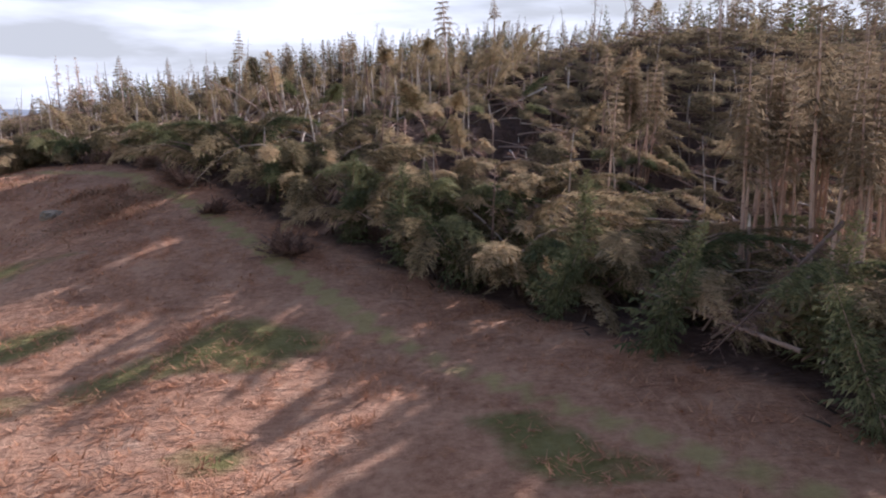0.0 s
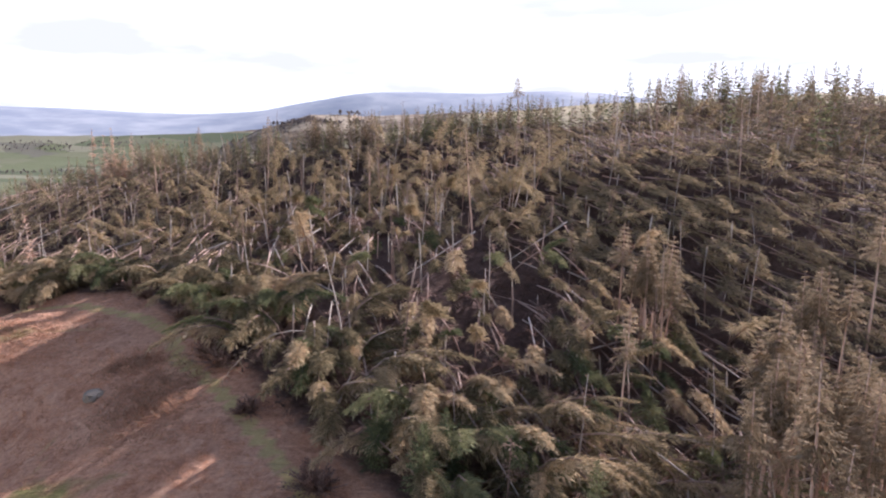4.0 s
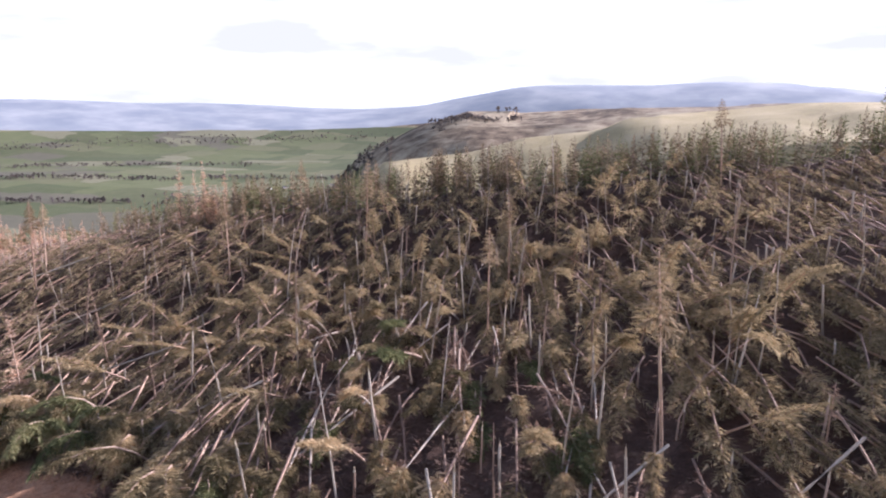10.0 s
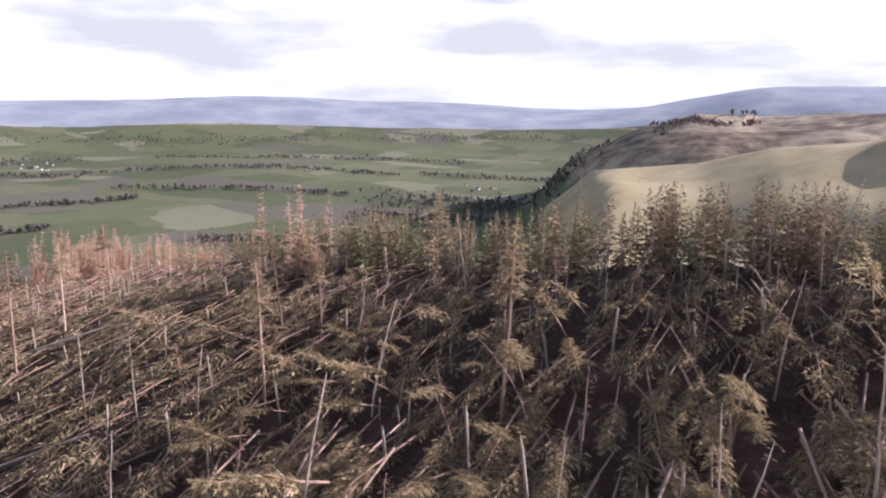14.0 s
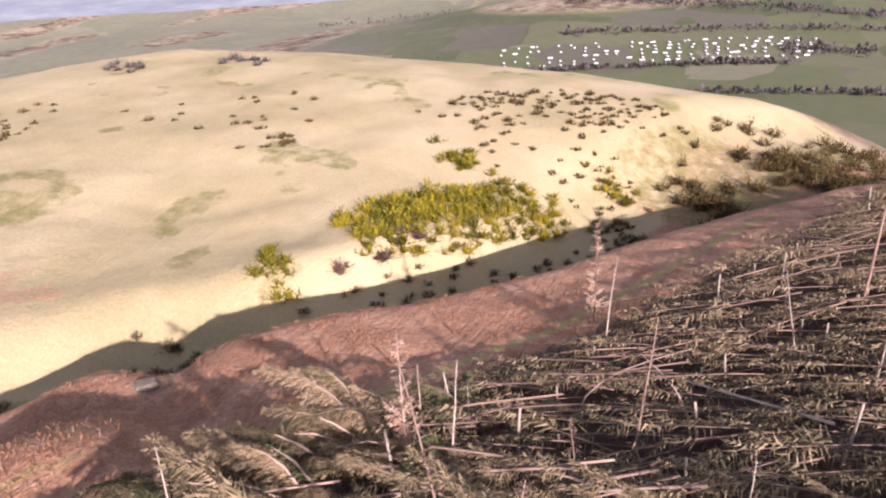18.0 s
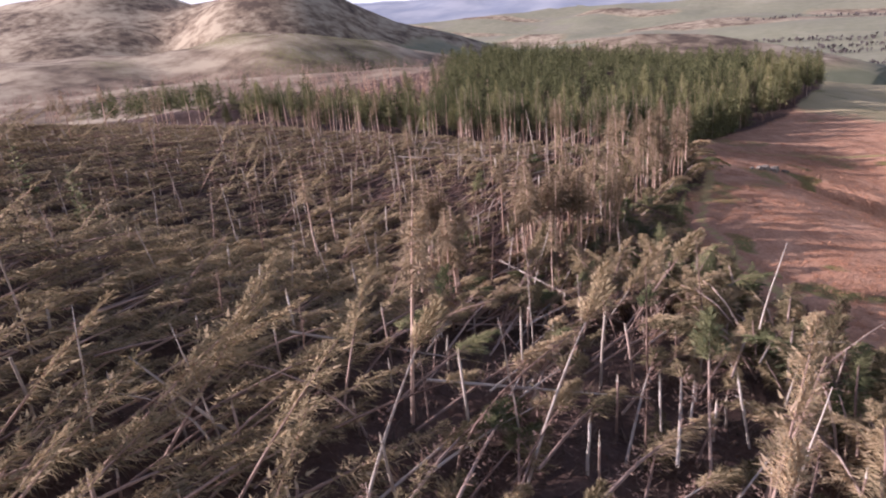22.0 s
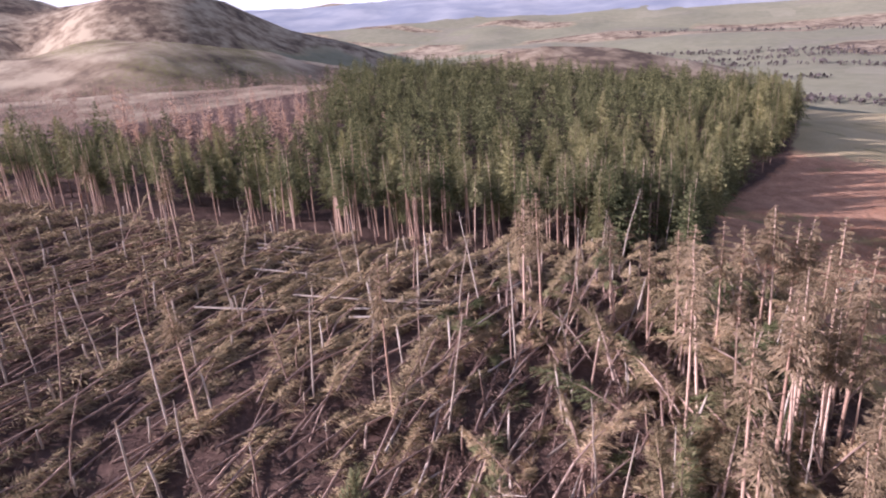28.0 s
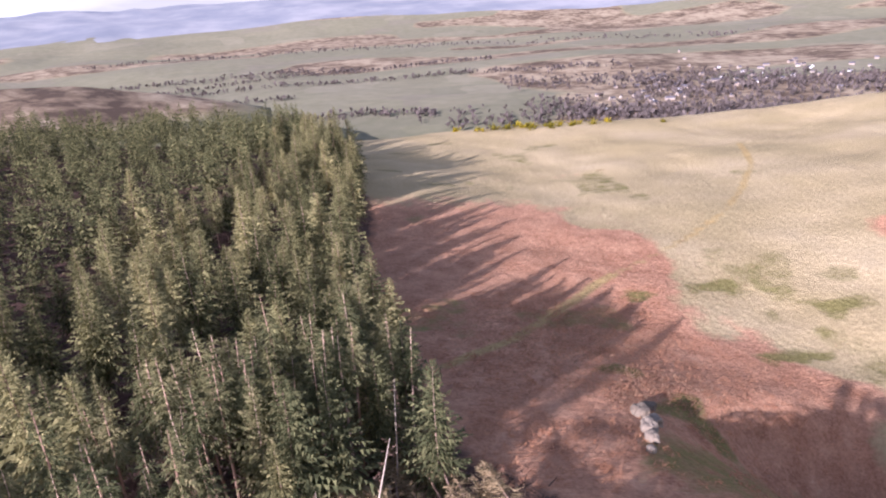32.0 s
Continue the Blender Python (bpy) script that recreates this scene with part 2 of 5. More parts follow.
def ground_material():
    m, n, l = nodes_of("hillside")
    geo = n.new("ShaderNodeNewGeometry")
    pos = geo.outputs["Position"]
    za, zb = n.new("ShaderNodeVertexColor"), n.new("ShaderNodeVertexColor")
    za.layer_name, zb.layer_name = "cover_a", "cover_b"
    sa, sb = n.new("ShaderNodeSeparateColor"), n.new("ShaderNodeSeparateColor")
    l.new(za.outputs[0], sa.inputs[0])
    l.new(zb.outputs[0], sb.inputs[0])
    wide = noise_node(n, l, pos, 0.035, 5)
    mid = noise_node(n, l, pos, 0.28, 6, 0.65)
    fine = noise_node(n, l, pos, 2.2, 6, 0.75)
    tuft = n.new("ShaderNodeTexVoronoi")
    tuft.inputs["Scale"].default_value = 0.9
    l.new(pos, tuft.inputs["Vector"])

    def tone(stops, a, b, wa):
        f = maths(n, l, "ADD", maths(n, l, "MULTIPLY", a, wa), maths(n, l, "MULTIPLY", b, 1 - wa))
        r = ramp(n, stops)
        l.new(f, r.inputs[0])
        return r.outputs[0]

    def edged(w, width=0.55):
        f = maths(n, l, "ADD", w, maths(n, l, "MULTIPLY", mid.outputs[0], width))
        f = maths(n, l, "SUBTRACT", f, width / 2)
        r = ramp(n, [(0.38, (0, 0, 0)), (0.62, (1, 1, 1))])
        l.new(f, r.inputs[0])
        return r.outputs[0]

    grass = tone([(0.25, (0.28, 0.25, 0.12)), (0.45, (0.48, 0.38, 0.188)), (0.6, (0.585, 0.47, 0.255)), (0.8, (0.65, 0.545, 0.335))], wide.outputs[0], fine.outputs[0], 0.6)
    brake = tone([(0.28, (0.18, 0.080, 0.044)), (0.42, (0.43, 0.215, 0.115)), (0.55, (0.62, 0.345, 0.195)), (0.72, (0.72, 0.47, 0.29))], mid.outputs[0], fine.outputs[0], 0.45)
    needles = tone([(0.3, (0.05, 0.030, 0.022)), (0.5, (0.125, 0.075, 0.053)), (0.75, (0.24, 0.155, 0.105))], mid.outputs[0], fine.outputs[0], 0.5)
    lush = tone([(0.3, (0.11, 0.105, 0.030)), (0.5, (0.21, 0.19, 0.055)), (0.75, (0.33, 0.285, 0.105))], mid.outputs[0], fine.outputs[0], 0.5)
    track = tone([(0.3, (0.42, 0.30, 0.115)), (0.7, (0.58, 0.43, 0.18))], mid.outputs[0], fine.outputs[0], 0.4)
    vast = noise_node(n, l, pos, 0.006, 5, 0.6)
    heath = tone([(0.40, (0.12, 0.085, 0.055)), (0.48, (0.27, 0.20, 0.122)), (0.58, (0.48, 0.385, 0.245))], vast.outputs[0], wide.outputs[0], 0.5)
    # walled fields of the valley
    warp = n.new("ShaderNodeVectorMath")
    warp.operation = "MULTIPLY_ADD"
    slow = noise_node(n, l, pos, 0.004, 2)
    l.new(slow.outputs["Color"], warp.inputs[0])
    warp.inputs[1].default_value = (120, 120, 0)
    l.new(pos, warp.inputs[2])
    flat = n.new("ShaderNodeVectorMath")
    flat.operation = "MULTIPLY"
    l.new(warp.outputs[0], flat.inputs[0])
    flat.inputs[1].default_value = (0.0058, 0.0068, 0)
    cell = n.new("ShaderNodeTexVoronoi")
    cell.distance = "CHEBYCHEV"
    cell.inputs["Scale"].default_value, cell.inputs["Randomness"].default_value = 1.0, 0.8
    l.new(flat.outputs[0], cell.inputs["Vector"])
    split = n.new("ShaderNodeSeparateColor")
    l.new(cell.outputs["Color"], split.inputs[0])
    crops = ramp(n, [(0.0, (0.095, 0.115, 0.05)), (0.22, (0.15, 0.165, 0.07)), (0.42, (0.19, 0.185, 0.095)), (0.58, (0.12, 0.13, 0.06)), (0.72, (0.16, 0.138, 0.105)), (0.82, (0.29, 0.265, 0.165)), (0.91, (0.165, 0.18, 0.08))])
    crops.color_ramp.interpolation = "CONSTANT"
    l.new(split.outputs[0], crops.inputs[0])
    field = mixed(n, l, maths(n, l, "MULTIPLY", mid.outputs[0], 0.8), crops.outputs[0], mixed(n, l, wide.outputs[0], (0.06, 0.08, 0.03), (0.22, 0.20, 0.11)))
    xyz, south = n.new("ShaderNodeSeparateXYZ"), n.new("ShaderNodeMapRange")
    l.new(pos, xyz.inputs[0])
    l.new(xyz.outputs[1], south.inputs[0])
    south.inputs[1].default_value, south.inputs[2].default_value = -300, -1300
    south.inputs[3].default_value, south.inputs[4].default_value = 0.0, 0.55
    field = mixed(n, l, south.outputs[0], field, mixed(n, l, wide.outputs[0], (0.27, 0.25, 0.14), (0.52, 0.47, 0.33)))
    c = mixed(n, l, edged(sb.outputs[2]), grass, heath)
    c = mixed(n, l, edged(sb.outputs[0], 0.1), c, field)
    c = mixed(n, l, edged(sa.outputs[0], 0.7), c, brake)
    c = mixed(n, l, edged(sb.outputs[1], 0.8), c, lush)
    c = mixed(n, l, edged(sa.outputs[1], 0.7), c, needles)
    c = mixed(n, l, edged(sa.outputs[2], 0.5), c, track)
    b = n["Principled BSDF"]
    l.new(c, b.inputs["Base Color"])
    b.inputs["Roughness"].default_value = 0.95
    b.inputs["Specular IOR Level"].default_value = 0.15
    bp = n.new("ShaderNodeBump")
    bp.inputs["Strength"].default_value, bp.inputs["Distance"].default_value = 1.0, 0.45
    comb = n.new("ShaderNodeMapping")
    comb.inputs["Rotation"].default_value = (0, 0, radians(50))
    comb.inputs["Scale"].default_value = (0.32, 1.5, 1.0)
    l.new(pos, comb.inputs["Vector"])
    swathe = noise_node(n, l, comb.outputs[0], 0.8, 4, 0.6)
    swathe.inputs["Distortion"].default_value = 0.8
    hgt = maths(n, l, "ADD", maths(n, l, "MULTIPLY", fine.outputs[0], 0.35), maths(n, l, "MULTIPLY", tuft.outputs["Distance"], 0.25))
    hgt = maths(n, l, "ADD", hgt, maths(n, l, "MULTIPLY", maths(n, l, "MULTIPLY", swathe.outputs[0], 0.6), sa.outputs[0]))
    l.new(hgt, bp.inputs["Height"])
    l.new(bp.outputs[0], b.inputs["Normal"])
    return m


# ---- the lie of the land ----
KNOLLS = [(140, 180, 110, 36.6), (20, -220, 110, -14.6), (-220, 260, 70, -23.0), (-260, -100, 70, 14.0), (-60, 100, 45, 4.2),
          (-100, 20, 28, -5.8), (220, -60, 28, 7.1), (-180, 100, 28, -9.1), (-140, 140, 28, 5.6), (-60, 260, 28, -7.4),
          (60, -180, 28, 6.8), (20, -20, 28, 5.4), (-20, -60, 28, -8.5), (60, 60, 28, -4.6), (-20, 60, 28, 3.1), (140, -140, 70, 3.9),
          (-260, 20, 45, 4.2), (-60, 180, 45, 3.3), (-140, -60, 45, 2.6), (-180, 180, 28, 4.0), (-140, 60, 28, -3.4), (-100, -220, 28, -4.3), (6, 167, 36, 6.5), (-56, 48, 9, -6.5), (-42, 52, 6, -2.5),
          (12, 56, 14, -3.0), (-85, 166, 26, 7.0), (-140, 188, 26, 5.0), (-33, 165, 16, 3.0), (66, 4, 22, 2.5), (5, 172, 25, -2.5), (-2, 82, 13, 1.0), (0, 122, 26, 2.2), (29, 101, 20, 2.5), (42, 116, 16, 5.0)]
FAR_HILLS = [(160, 620, 230, 185), (-620, 4200, 420, 90), (500, 4250, 800, 150), (-2050, -140, 480, 120),
             (-3300, 3100, 700, 40), (-4300, 700, 620, 130),
             (300, -700, 160, 60), (-1500, 1500, 300, 25), (1500, 900, 600, 300)]
# skylines round the place: distance, reach and fall of the ridge, then bearing and elevation along it, in degrees
RIDGES = [(450, 160, 20, ((-60, -3), (-40, 0.5), (-13.8, 0.1), (-7.9, -0.5), (-2.7, -0.95), (3.2, -2.4), (8.9, -3.1), (13.7, -4.5), (21.3, -5.4), (25, -9))),
          (1350, 330, 60, ((-30, 0), (-14, 0.1), (1.5, -0.3), (8, -0.6), (13.2, -0.65), (17, -1.9), (21.7, -4.3), (26, -9))),
          (2600, 900, 170, ((-124, -4.5), (-121.2, -1.5), (-120.2, -0.4), (-118.5, 0.76), (-116.4, 1.3), (-113.6, 2.0), (-110.2, 1.8), (-98, 0.6), (-80, -2))),
          (2200, 700, 150, ((-142, -4.4), (-138.3, -3.0), (-134, -1.9), (-131.5, -0.8), (-129, 0.65), (-126.5, 1.1), (-123, 1.25), (-120.4, 0.7), (-118.7, 0.0), (-117, -1.2), (-114, -4))),
          (820, 300, 40, ((-144, -7.5), (-138.2, -5.1), (-134.6, -4.25), (-129.4, -3.0), (-125.6, -2.1), (-121.5, -2.0), (-117.5, -2.4), (-115, -2.75), (-109.1, -2.14), (-100, -1.8), (-80, -3))),
          (1000, 200, 40, ((-172, -8), (-166, -6.4), (-159.7, -5.0), (-153.9, -4.5), (-149.8, -5.2), (-147, -5.5), (-143, -6.4)))]
GULLY = [(20, -44), (-4, -44), (-34, -13), (-66, 22), (-95, 53), (-125, 80), (-167, 106), (-250, 146), (-330, 226)]
HOLLOW = [(-60, 88), (-64, 78), (-72, 66), (-84, 58)]
EDGE = [(90, -330), (68, -280), (49, -200), (44, -140), (50, -95), (42, -50), (28, -26), (20, -8), (18, 9), (13, 23), (6, 32), (-2, 41),
        (-12, 51), (-24, 63), (-32, 74), (-42, 84), (-58, 86), (-74, 94), (-84, 102), (-96, 110), (-107, 116.5), (-120, 126), (-137, 134), (-157, 143), (-188, 162), (-192, 215)]
NORTH = [(-192, 215), (-125, 188), (-80, 172), (-40, 168), (-5, 166), (30, 176), (80, 205), (160, 240), (260, 250)]
FRONT = [(42, -50), (58, -33), (82, -18), (150, -3), (270, 30)]
PATHS = [[(24, -20), (15.5, 4), (12, 15), (7.6, 19.6), (2.4, 25.6), (-2.2, 30.8), (-6.2, 36.4), (-12, 45), (-21, 56), (-27, 61.5), (-30, 68), (-36, 74), (-47, 80), (-60, 80), (-76, 92), (-92, 103), (-110, 112), (-140, 126)],
         [(-40, 72), (-52, 72), (-66, 78), (-80, 90)], [(40, -68), (30, -76), (21, -86), (12, -96), (0, -105), (-11, -112), (-29, -126), (-43, -143), (-56, -161), (-70, -190)], [(4, -28), (-12, 6), (-26, 32), (-34, 52)]]


def lattice(ix, iy, seed):
    v = np.sin(ix * 127.1 + iy * 311.7 + seed * 74.7) * 43758.5453
    return v - np.floor(v)


def roll(x, y, size, seed):
    """Smooth value noise between -1 and 1."""
    u, v = np.asarray(x) / size, np.asarray(y) / size
    i, j = np.floor(u), np.floor(v)
    f, g = u - i, v - j
    f, g = f * f * (3 - 2 * f), g * g * (3 - 2 * g)
    top = lattice(i, j, seed) * (1 - f) + lattice(i + 1, j, seed) * f
    low = lattice(i, j + 1, seed) * (1 - f) + lattice(i + 1, j + 1, seed) * f
    return 2 * (top * (1 - g) + low * g) - 1


def smooth(a, b, v):
    t = np.clip((v - a) / (b - a), 0, 1)
    return t * t * (3 - 2 * t)


def line_distance(x, y, line):
    x, y = np.asarray(x, float), np.asarray(y, float)
    best = np.full(np.broadcast(x, y).shape, 1e9)
    for (ax, ay), (bx, by) in zip(line, line[1:]):
        dx, dy = bx - ax, by - ay
        t = np.clip(((x - ax) * dx + (y - ay) * dy) / (dx * dx + dy * dy), 0, 1)
        best = np.minimum(best, np.hypot(x - ax - t * dx, y - ay - t * dy))
    return best


def inside(x, y, ring):
    x, y = np.asarray(x, float), np.asarray(y, float)
    odd = np.zeros(np.broadcast(x, y).shape, bool)
    for (ax, ay), (bx, by) in zip(ring, ring[1:] + ring[:1]):
        if ay != by:
            odd ^= ((ay > y) != (by > y)) & (x < (bx - ax) * (y - ay) / (by - ay) + ax)
    return odd


FALLEN_ZONE = EDGE[5:] + NORTH[1:] + [(270, 30)] + FRONT[-2::-1][:-1]
STAND_ZONE = FRONT + [(270, -330)] + EDGE[:5]


def height(x, y):
    x, y = np.asarray(x, float), np.asarray(y, float)
    near = -18 + sum(a * np.exp(-((x - cx) ** 2 + (y - cy) ** 2) / (2 * w * w)) for cx, cy, w, a in KNOLLS)
    near = near + (2.5 + 3.0 * smooth(-60, 10, x)) * np.exp(-(line_distance(x, y, NORTH[1:7]) / 21) ** 2)
    d = line_distance(x, y, GULLY)
    near = near - (10.0 + 5 * smooth(-80, -130, x) - 5 * smooth(-150, -200, x)) * np.exp(-(d / (12.5 + 3.5 * smooth(-70, -110, x) + 14 * smooth(-145, -200, x))) ** 4) * smooth(25, 0, x)
    near = near + 2.2 * np.exp(-(((x + 57) / 8) ** 2 + ((y - 69) / 7) ** 2)) - 2.6 * np.exp(-(line_distance(x, y, HOLLOW) / 4.5) ** 2)
    near = near + 0.9 * roll(x, y, 34, 1) + 0.45 * roll(x, y, 13, 2) + 0.18 * roll(x, y, 5, 3) + 0.07 * roll(x, y, 2.1, 4)
    far = -185 + sum(a * np.exp(-((x - cx) ** 2 + (y - cy) ** 2) / (2 * w * w)) for cx, cy, w, a in FAR_HILLS)
    r = np.hypot(x, y)
    far = far + 16 * roll(x, y, 170, 8) * smooth(700, 1000, x) + 13 * roll(x, y, 620, 5) + 5 * roll(x, y, 210, 6) + (185 + 22 * roll(x, y, 1500, 7)) * smooth(3000, 4750, r)
    k = smooth(290, 620, np.hypot((x - 60) * np.where(x > 60, 0.7, 0.84), (y + 10) * np.where(y < -10, 1.22, 1.0)))
    z = near * (1 - k) + far * k
    bearing, out = np.degrees(np.arctan2(-x, y - 80)), np.hypot(x, y - 80)
    for dist, reach, fall, line in RIDGES:
        up = np.interp(bearing, [q[0] for q in line], [q[1] for q in line], left=-30, right=-30)
        crest = 24 + dist * np.tan(np.radians(up)) - fall * ((out - dist) / reach) ** 2 + 0.012 * dist * (roll(x, y, 0.14 * dist, 31) + 0.4 * roll(x, y, 0.05 * dist, 32)) * (out < dist)
        z = np.where(out > 280, z + 6 * np.logaddexp(0, np.clip((crest - z) / 6, -40, 400)), z)
    return z


def axis(lo, fine_lo, fine_hi, hi, step, mid_lo, mid_hi, mid_step):
    fine = list(np.arange(fine_lo, fine_hi, step))
    low, high, s = [fine_lo], [fine_hi], mid_step
    while low[-1] > lo:
        s = mid_step if low[-1] > mid_lo else min(s * 1.12, 90)
        low.append(low[-1] - s)
    s = mid_step
    while high[-1] < hi:
        s = mid_step if high[-1] < mid_hi else min(s * 1.12, 90)
        high.append(high[-1] + s)
    return np.array(low[:0:-1] + fine + high)


def build_ground():
    xs = axis(-4850, -150, 60, 4850, 1.2, -340, 200, 2.6)
    ys = axis(-4850, -100, 140, 4850, 1.2, -330, 260, 2.6)
    X, Y = np.meshgrid(xs, ys)
    Z = height(X, Y)
    Z = Z - 14 * smooth(3720, 3900, np.hypot(X, Y))
    nx, ny = len(xs), len(ys)
    me = bpy.data.meshes.new("ground")
    idx = np.arange(nx * ny).reshape(ny, nx)
    quads = np.stack([idx[:-1, :-1], idx[:-1, 1:], idx[1:, 1:], idx[1:, :-1]], -1).reshape(-1, 4)
    fill_mesh(me, np.stack([X, Y, Z], -1).reshape(-1, 3), quads)
    x, y = X.ravel(), Y.ravel()
    wood = (inside(x, y, FALLEN_ZONE) | inside(x, y, STAND_ZONE) | (line_distance(x, y, NORTH[1:]) < 12)) * 1.0
    d_edge = line_distance(x, y, EDGE)
    d_rim = np.minimum(d_edge, line_distance(x, y, NORTH[1:]) + 40)
    wood = np.where(wood > 0.5, 0.5 + 0.5 * smooth(0, 3, d_rim), 0.5 - 0.5 * smooth(0, 3, d_rim))
    d_gully = line_distance(x, y, GULLY)
    west = (x < 60) & (np.hypot(x, y) < 420)
    brake = west * smooth(62, 38, d_edge + 12 * roll(x, y, 22, 11) + 7 * roll(x, y, 8, 24)) * (1 - smooth(-125, -175, y) * 0.9)
    side = inside(x, y, GULLY[1:] + [(-330, -330), (-60, -330), (-40, -120), (-28, -60)])
    brake = brake * np.where(side, smooth(16, 4, d_gully), 1.0)
    brake = np.maximum(brake, west * smooth(0.1, 0.7, roll(x, y, 26, 12)) * smooth(110, 60, np.hypot(x + 5, y + 95)) * 0.8)
    brake = np.maximum(brake, west * smooth(26, 6, np.hypot(x + 92, y - 8) + 10 * roll(x, y, 9, 16)) * 0.5 * smooth(-0.6, 0.4, roll(x, y, 5, 18)))
    brake = np.maximum(brake, west * smooth(52, 24, np.hypot(x + 212, (y - 128) * 1.3) + 9 * roll(x, y, 11, 27)) * 0.5)
    track = np.zeros_like(x)
    for n, p in enumerate(PATHS):
        track = np.maximum(track, smooth(2.4 if n == 2 else 1.5, 0.2, line_distance(x, y, p)) * (0.86, 0.6, 0.68, 0.5)[n])
    track = track * (0.95 + 0.2 * roll(x, y, 9, 13))
    lush = west * (smooth(0.3, 0.9, roll(x, y, 17, 14) + 0.4 * roll(x, y, 6, 15)) * 0.5)
    lush = np.maximum(lush, west * smooth(14, 3, d_gully) * 0.55)
    for cx, cy, q in ((-9.5, 30.5, 4.5), (-19.5, 33, 5), (-18, 27, 5), (-9, 21, 3.5), (4.5, 19, 3.5), (-30, 44, 5), (2, 22, 4), (20.5, -65, 4), (16, -58, 5), (14, -54, 5), (-10, -93, 7), (-24, -84, 9), (-9, -72, 6), (-30, -92, 8), (4, -92, 5)):
        lush = np.maximum(lush, 0.62 * smooth(q * 1.3, q * 0.1, np.hypot(x - cx, (y - cy) * 1.5) + 0.7 * q * roll(x, y, 3.5, 17)))
    lush = np.maximum(lush, 0.47 * smooth(360, 250, np.hypot(x - 520, y + 380)) * (x > 200) * (0.75 + 0.5 * roll(x, y, 60, 19)))
    lush = np.maximum(lush, west * 0.5 * smooth(48, 22, np.hypot(x + 216, (y - 122) * 1.2) + 8 * roll(x, y, 12, 28)))
    r = np.hypot(x - 40, y)
    field = smooth(430, 560, r) * (height_far_is_low(x, y))
    bare = smooth(0.05, 0.3, roll(x * 0.35, y, 190, 33)) * smooth(-700, -1100, y)
    field = field * (1 - bare)
    heath = np.maximum(smooth(330, 420, r), smooth(175, 215, x) * smooth(160, 60, y)) * (1 - field)
    heath = heath * (1 - 0.62 * smooth(250, 330, y) * smooth(900, 700, np.hypot(x, y)))
    heath = heath * (1 - 0.3 * smooth(500, 750, x) * smooth(1900, 1500, np.hypot(x, y)))
    for name, cols in (("cover_a", (brake, wood, track)), ("cover_b", (field, lush, heath))):
        att = me.color_attributes.new(name, "FLOAT_COLOR", "POINT")
        full = np.concatenate([np.stack(cols, -1), np.ones((len(x), 1))], 1).astype(np.float32)
        att.data.foreach_set("color", full.ravel())
    me.materials.append(ground_material())
    me.polygons.foreach_set("use_smooth", np.ones(len(quads), bool))
    return tagged(new("ground", me), "hillside of rusty bracken, dry yellow grass and valley fields", "ground", kind="structure")


def height_far_is_low(x, y):
    z = height(x, y)
    return smooth(-70, -120, z)


def fill_mesh(me, verts, faces):
    """Fast mesh from arrays; every face has the same number of corners."""
    verts, faces = np.asarray(verts, np.float32), np.asarray(faces, np.int32)
    k = faces.shape[1]
    me.vertices.add(len(verts))
    me.vertices.foreach_set("co", verts.ravel())
    me.loops.add(faces.size)
    me.loops.foreach_set("vertex_index", faces.ravel())
    me.polygons.add(len(faces))
    me.polygons.foreach_set("loop_start", np.arange(0, faces.size, k, dtype=np.int32))
    me.update(calc_edges=True)


ground = build_ground()


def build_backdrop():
    """Plain and moors beyond the valley, with blue haze painted into colour and glow."""
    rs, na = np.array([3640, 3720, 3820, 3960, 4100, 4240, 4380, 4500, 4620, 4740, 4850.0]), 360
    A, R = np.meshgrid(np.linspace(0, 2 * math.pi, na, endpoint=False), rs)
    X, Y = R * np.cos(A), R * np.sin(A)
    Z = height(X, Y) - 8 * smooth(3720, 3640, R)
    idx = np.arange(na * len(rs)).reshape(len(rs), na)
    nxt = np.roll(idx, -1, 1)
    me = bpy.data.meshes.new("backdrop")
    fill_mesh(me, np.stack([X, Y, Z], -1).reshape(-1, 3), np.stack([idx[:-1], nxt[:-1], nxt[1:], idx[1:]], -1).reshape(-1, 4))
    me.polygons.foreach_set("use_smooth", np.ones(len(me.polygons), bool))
    m, n, l = nodes_of("painted_haze")
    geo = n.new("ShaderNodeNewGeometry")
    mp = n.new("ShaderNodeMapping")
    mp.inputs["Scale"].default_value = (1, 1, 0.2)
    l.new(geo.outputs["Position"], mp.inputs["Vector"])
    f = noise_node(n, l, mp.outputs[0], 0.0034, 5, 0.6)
    # haze put in as blue-grey base colour, with a faint emission below
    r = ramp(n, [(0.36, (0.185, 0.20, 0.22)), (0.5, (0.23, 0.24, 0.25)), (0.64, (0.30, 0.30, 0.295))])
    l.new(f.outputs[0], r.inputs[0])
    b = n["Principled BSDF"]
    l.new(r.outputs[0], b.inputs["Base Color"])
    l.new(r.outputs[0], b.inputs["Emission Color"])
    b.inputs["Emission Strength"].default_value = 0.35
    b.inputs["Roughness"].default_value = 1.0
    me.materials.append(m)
    tagged(new("backdrop", me), "plain and moors on the horizon, blue haze painted into the colour", "backdrop", kind="structure")


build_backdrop()


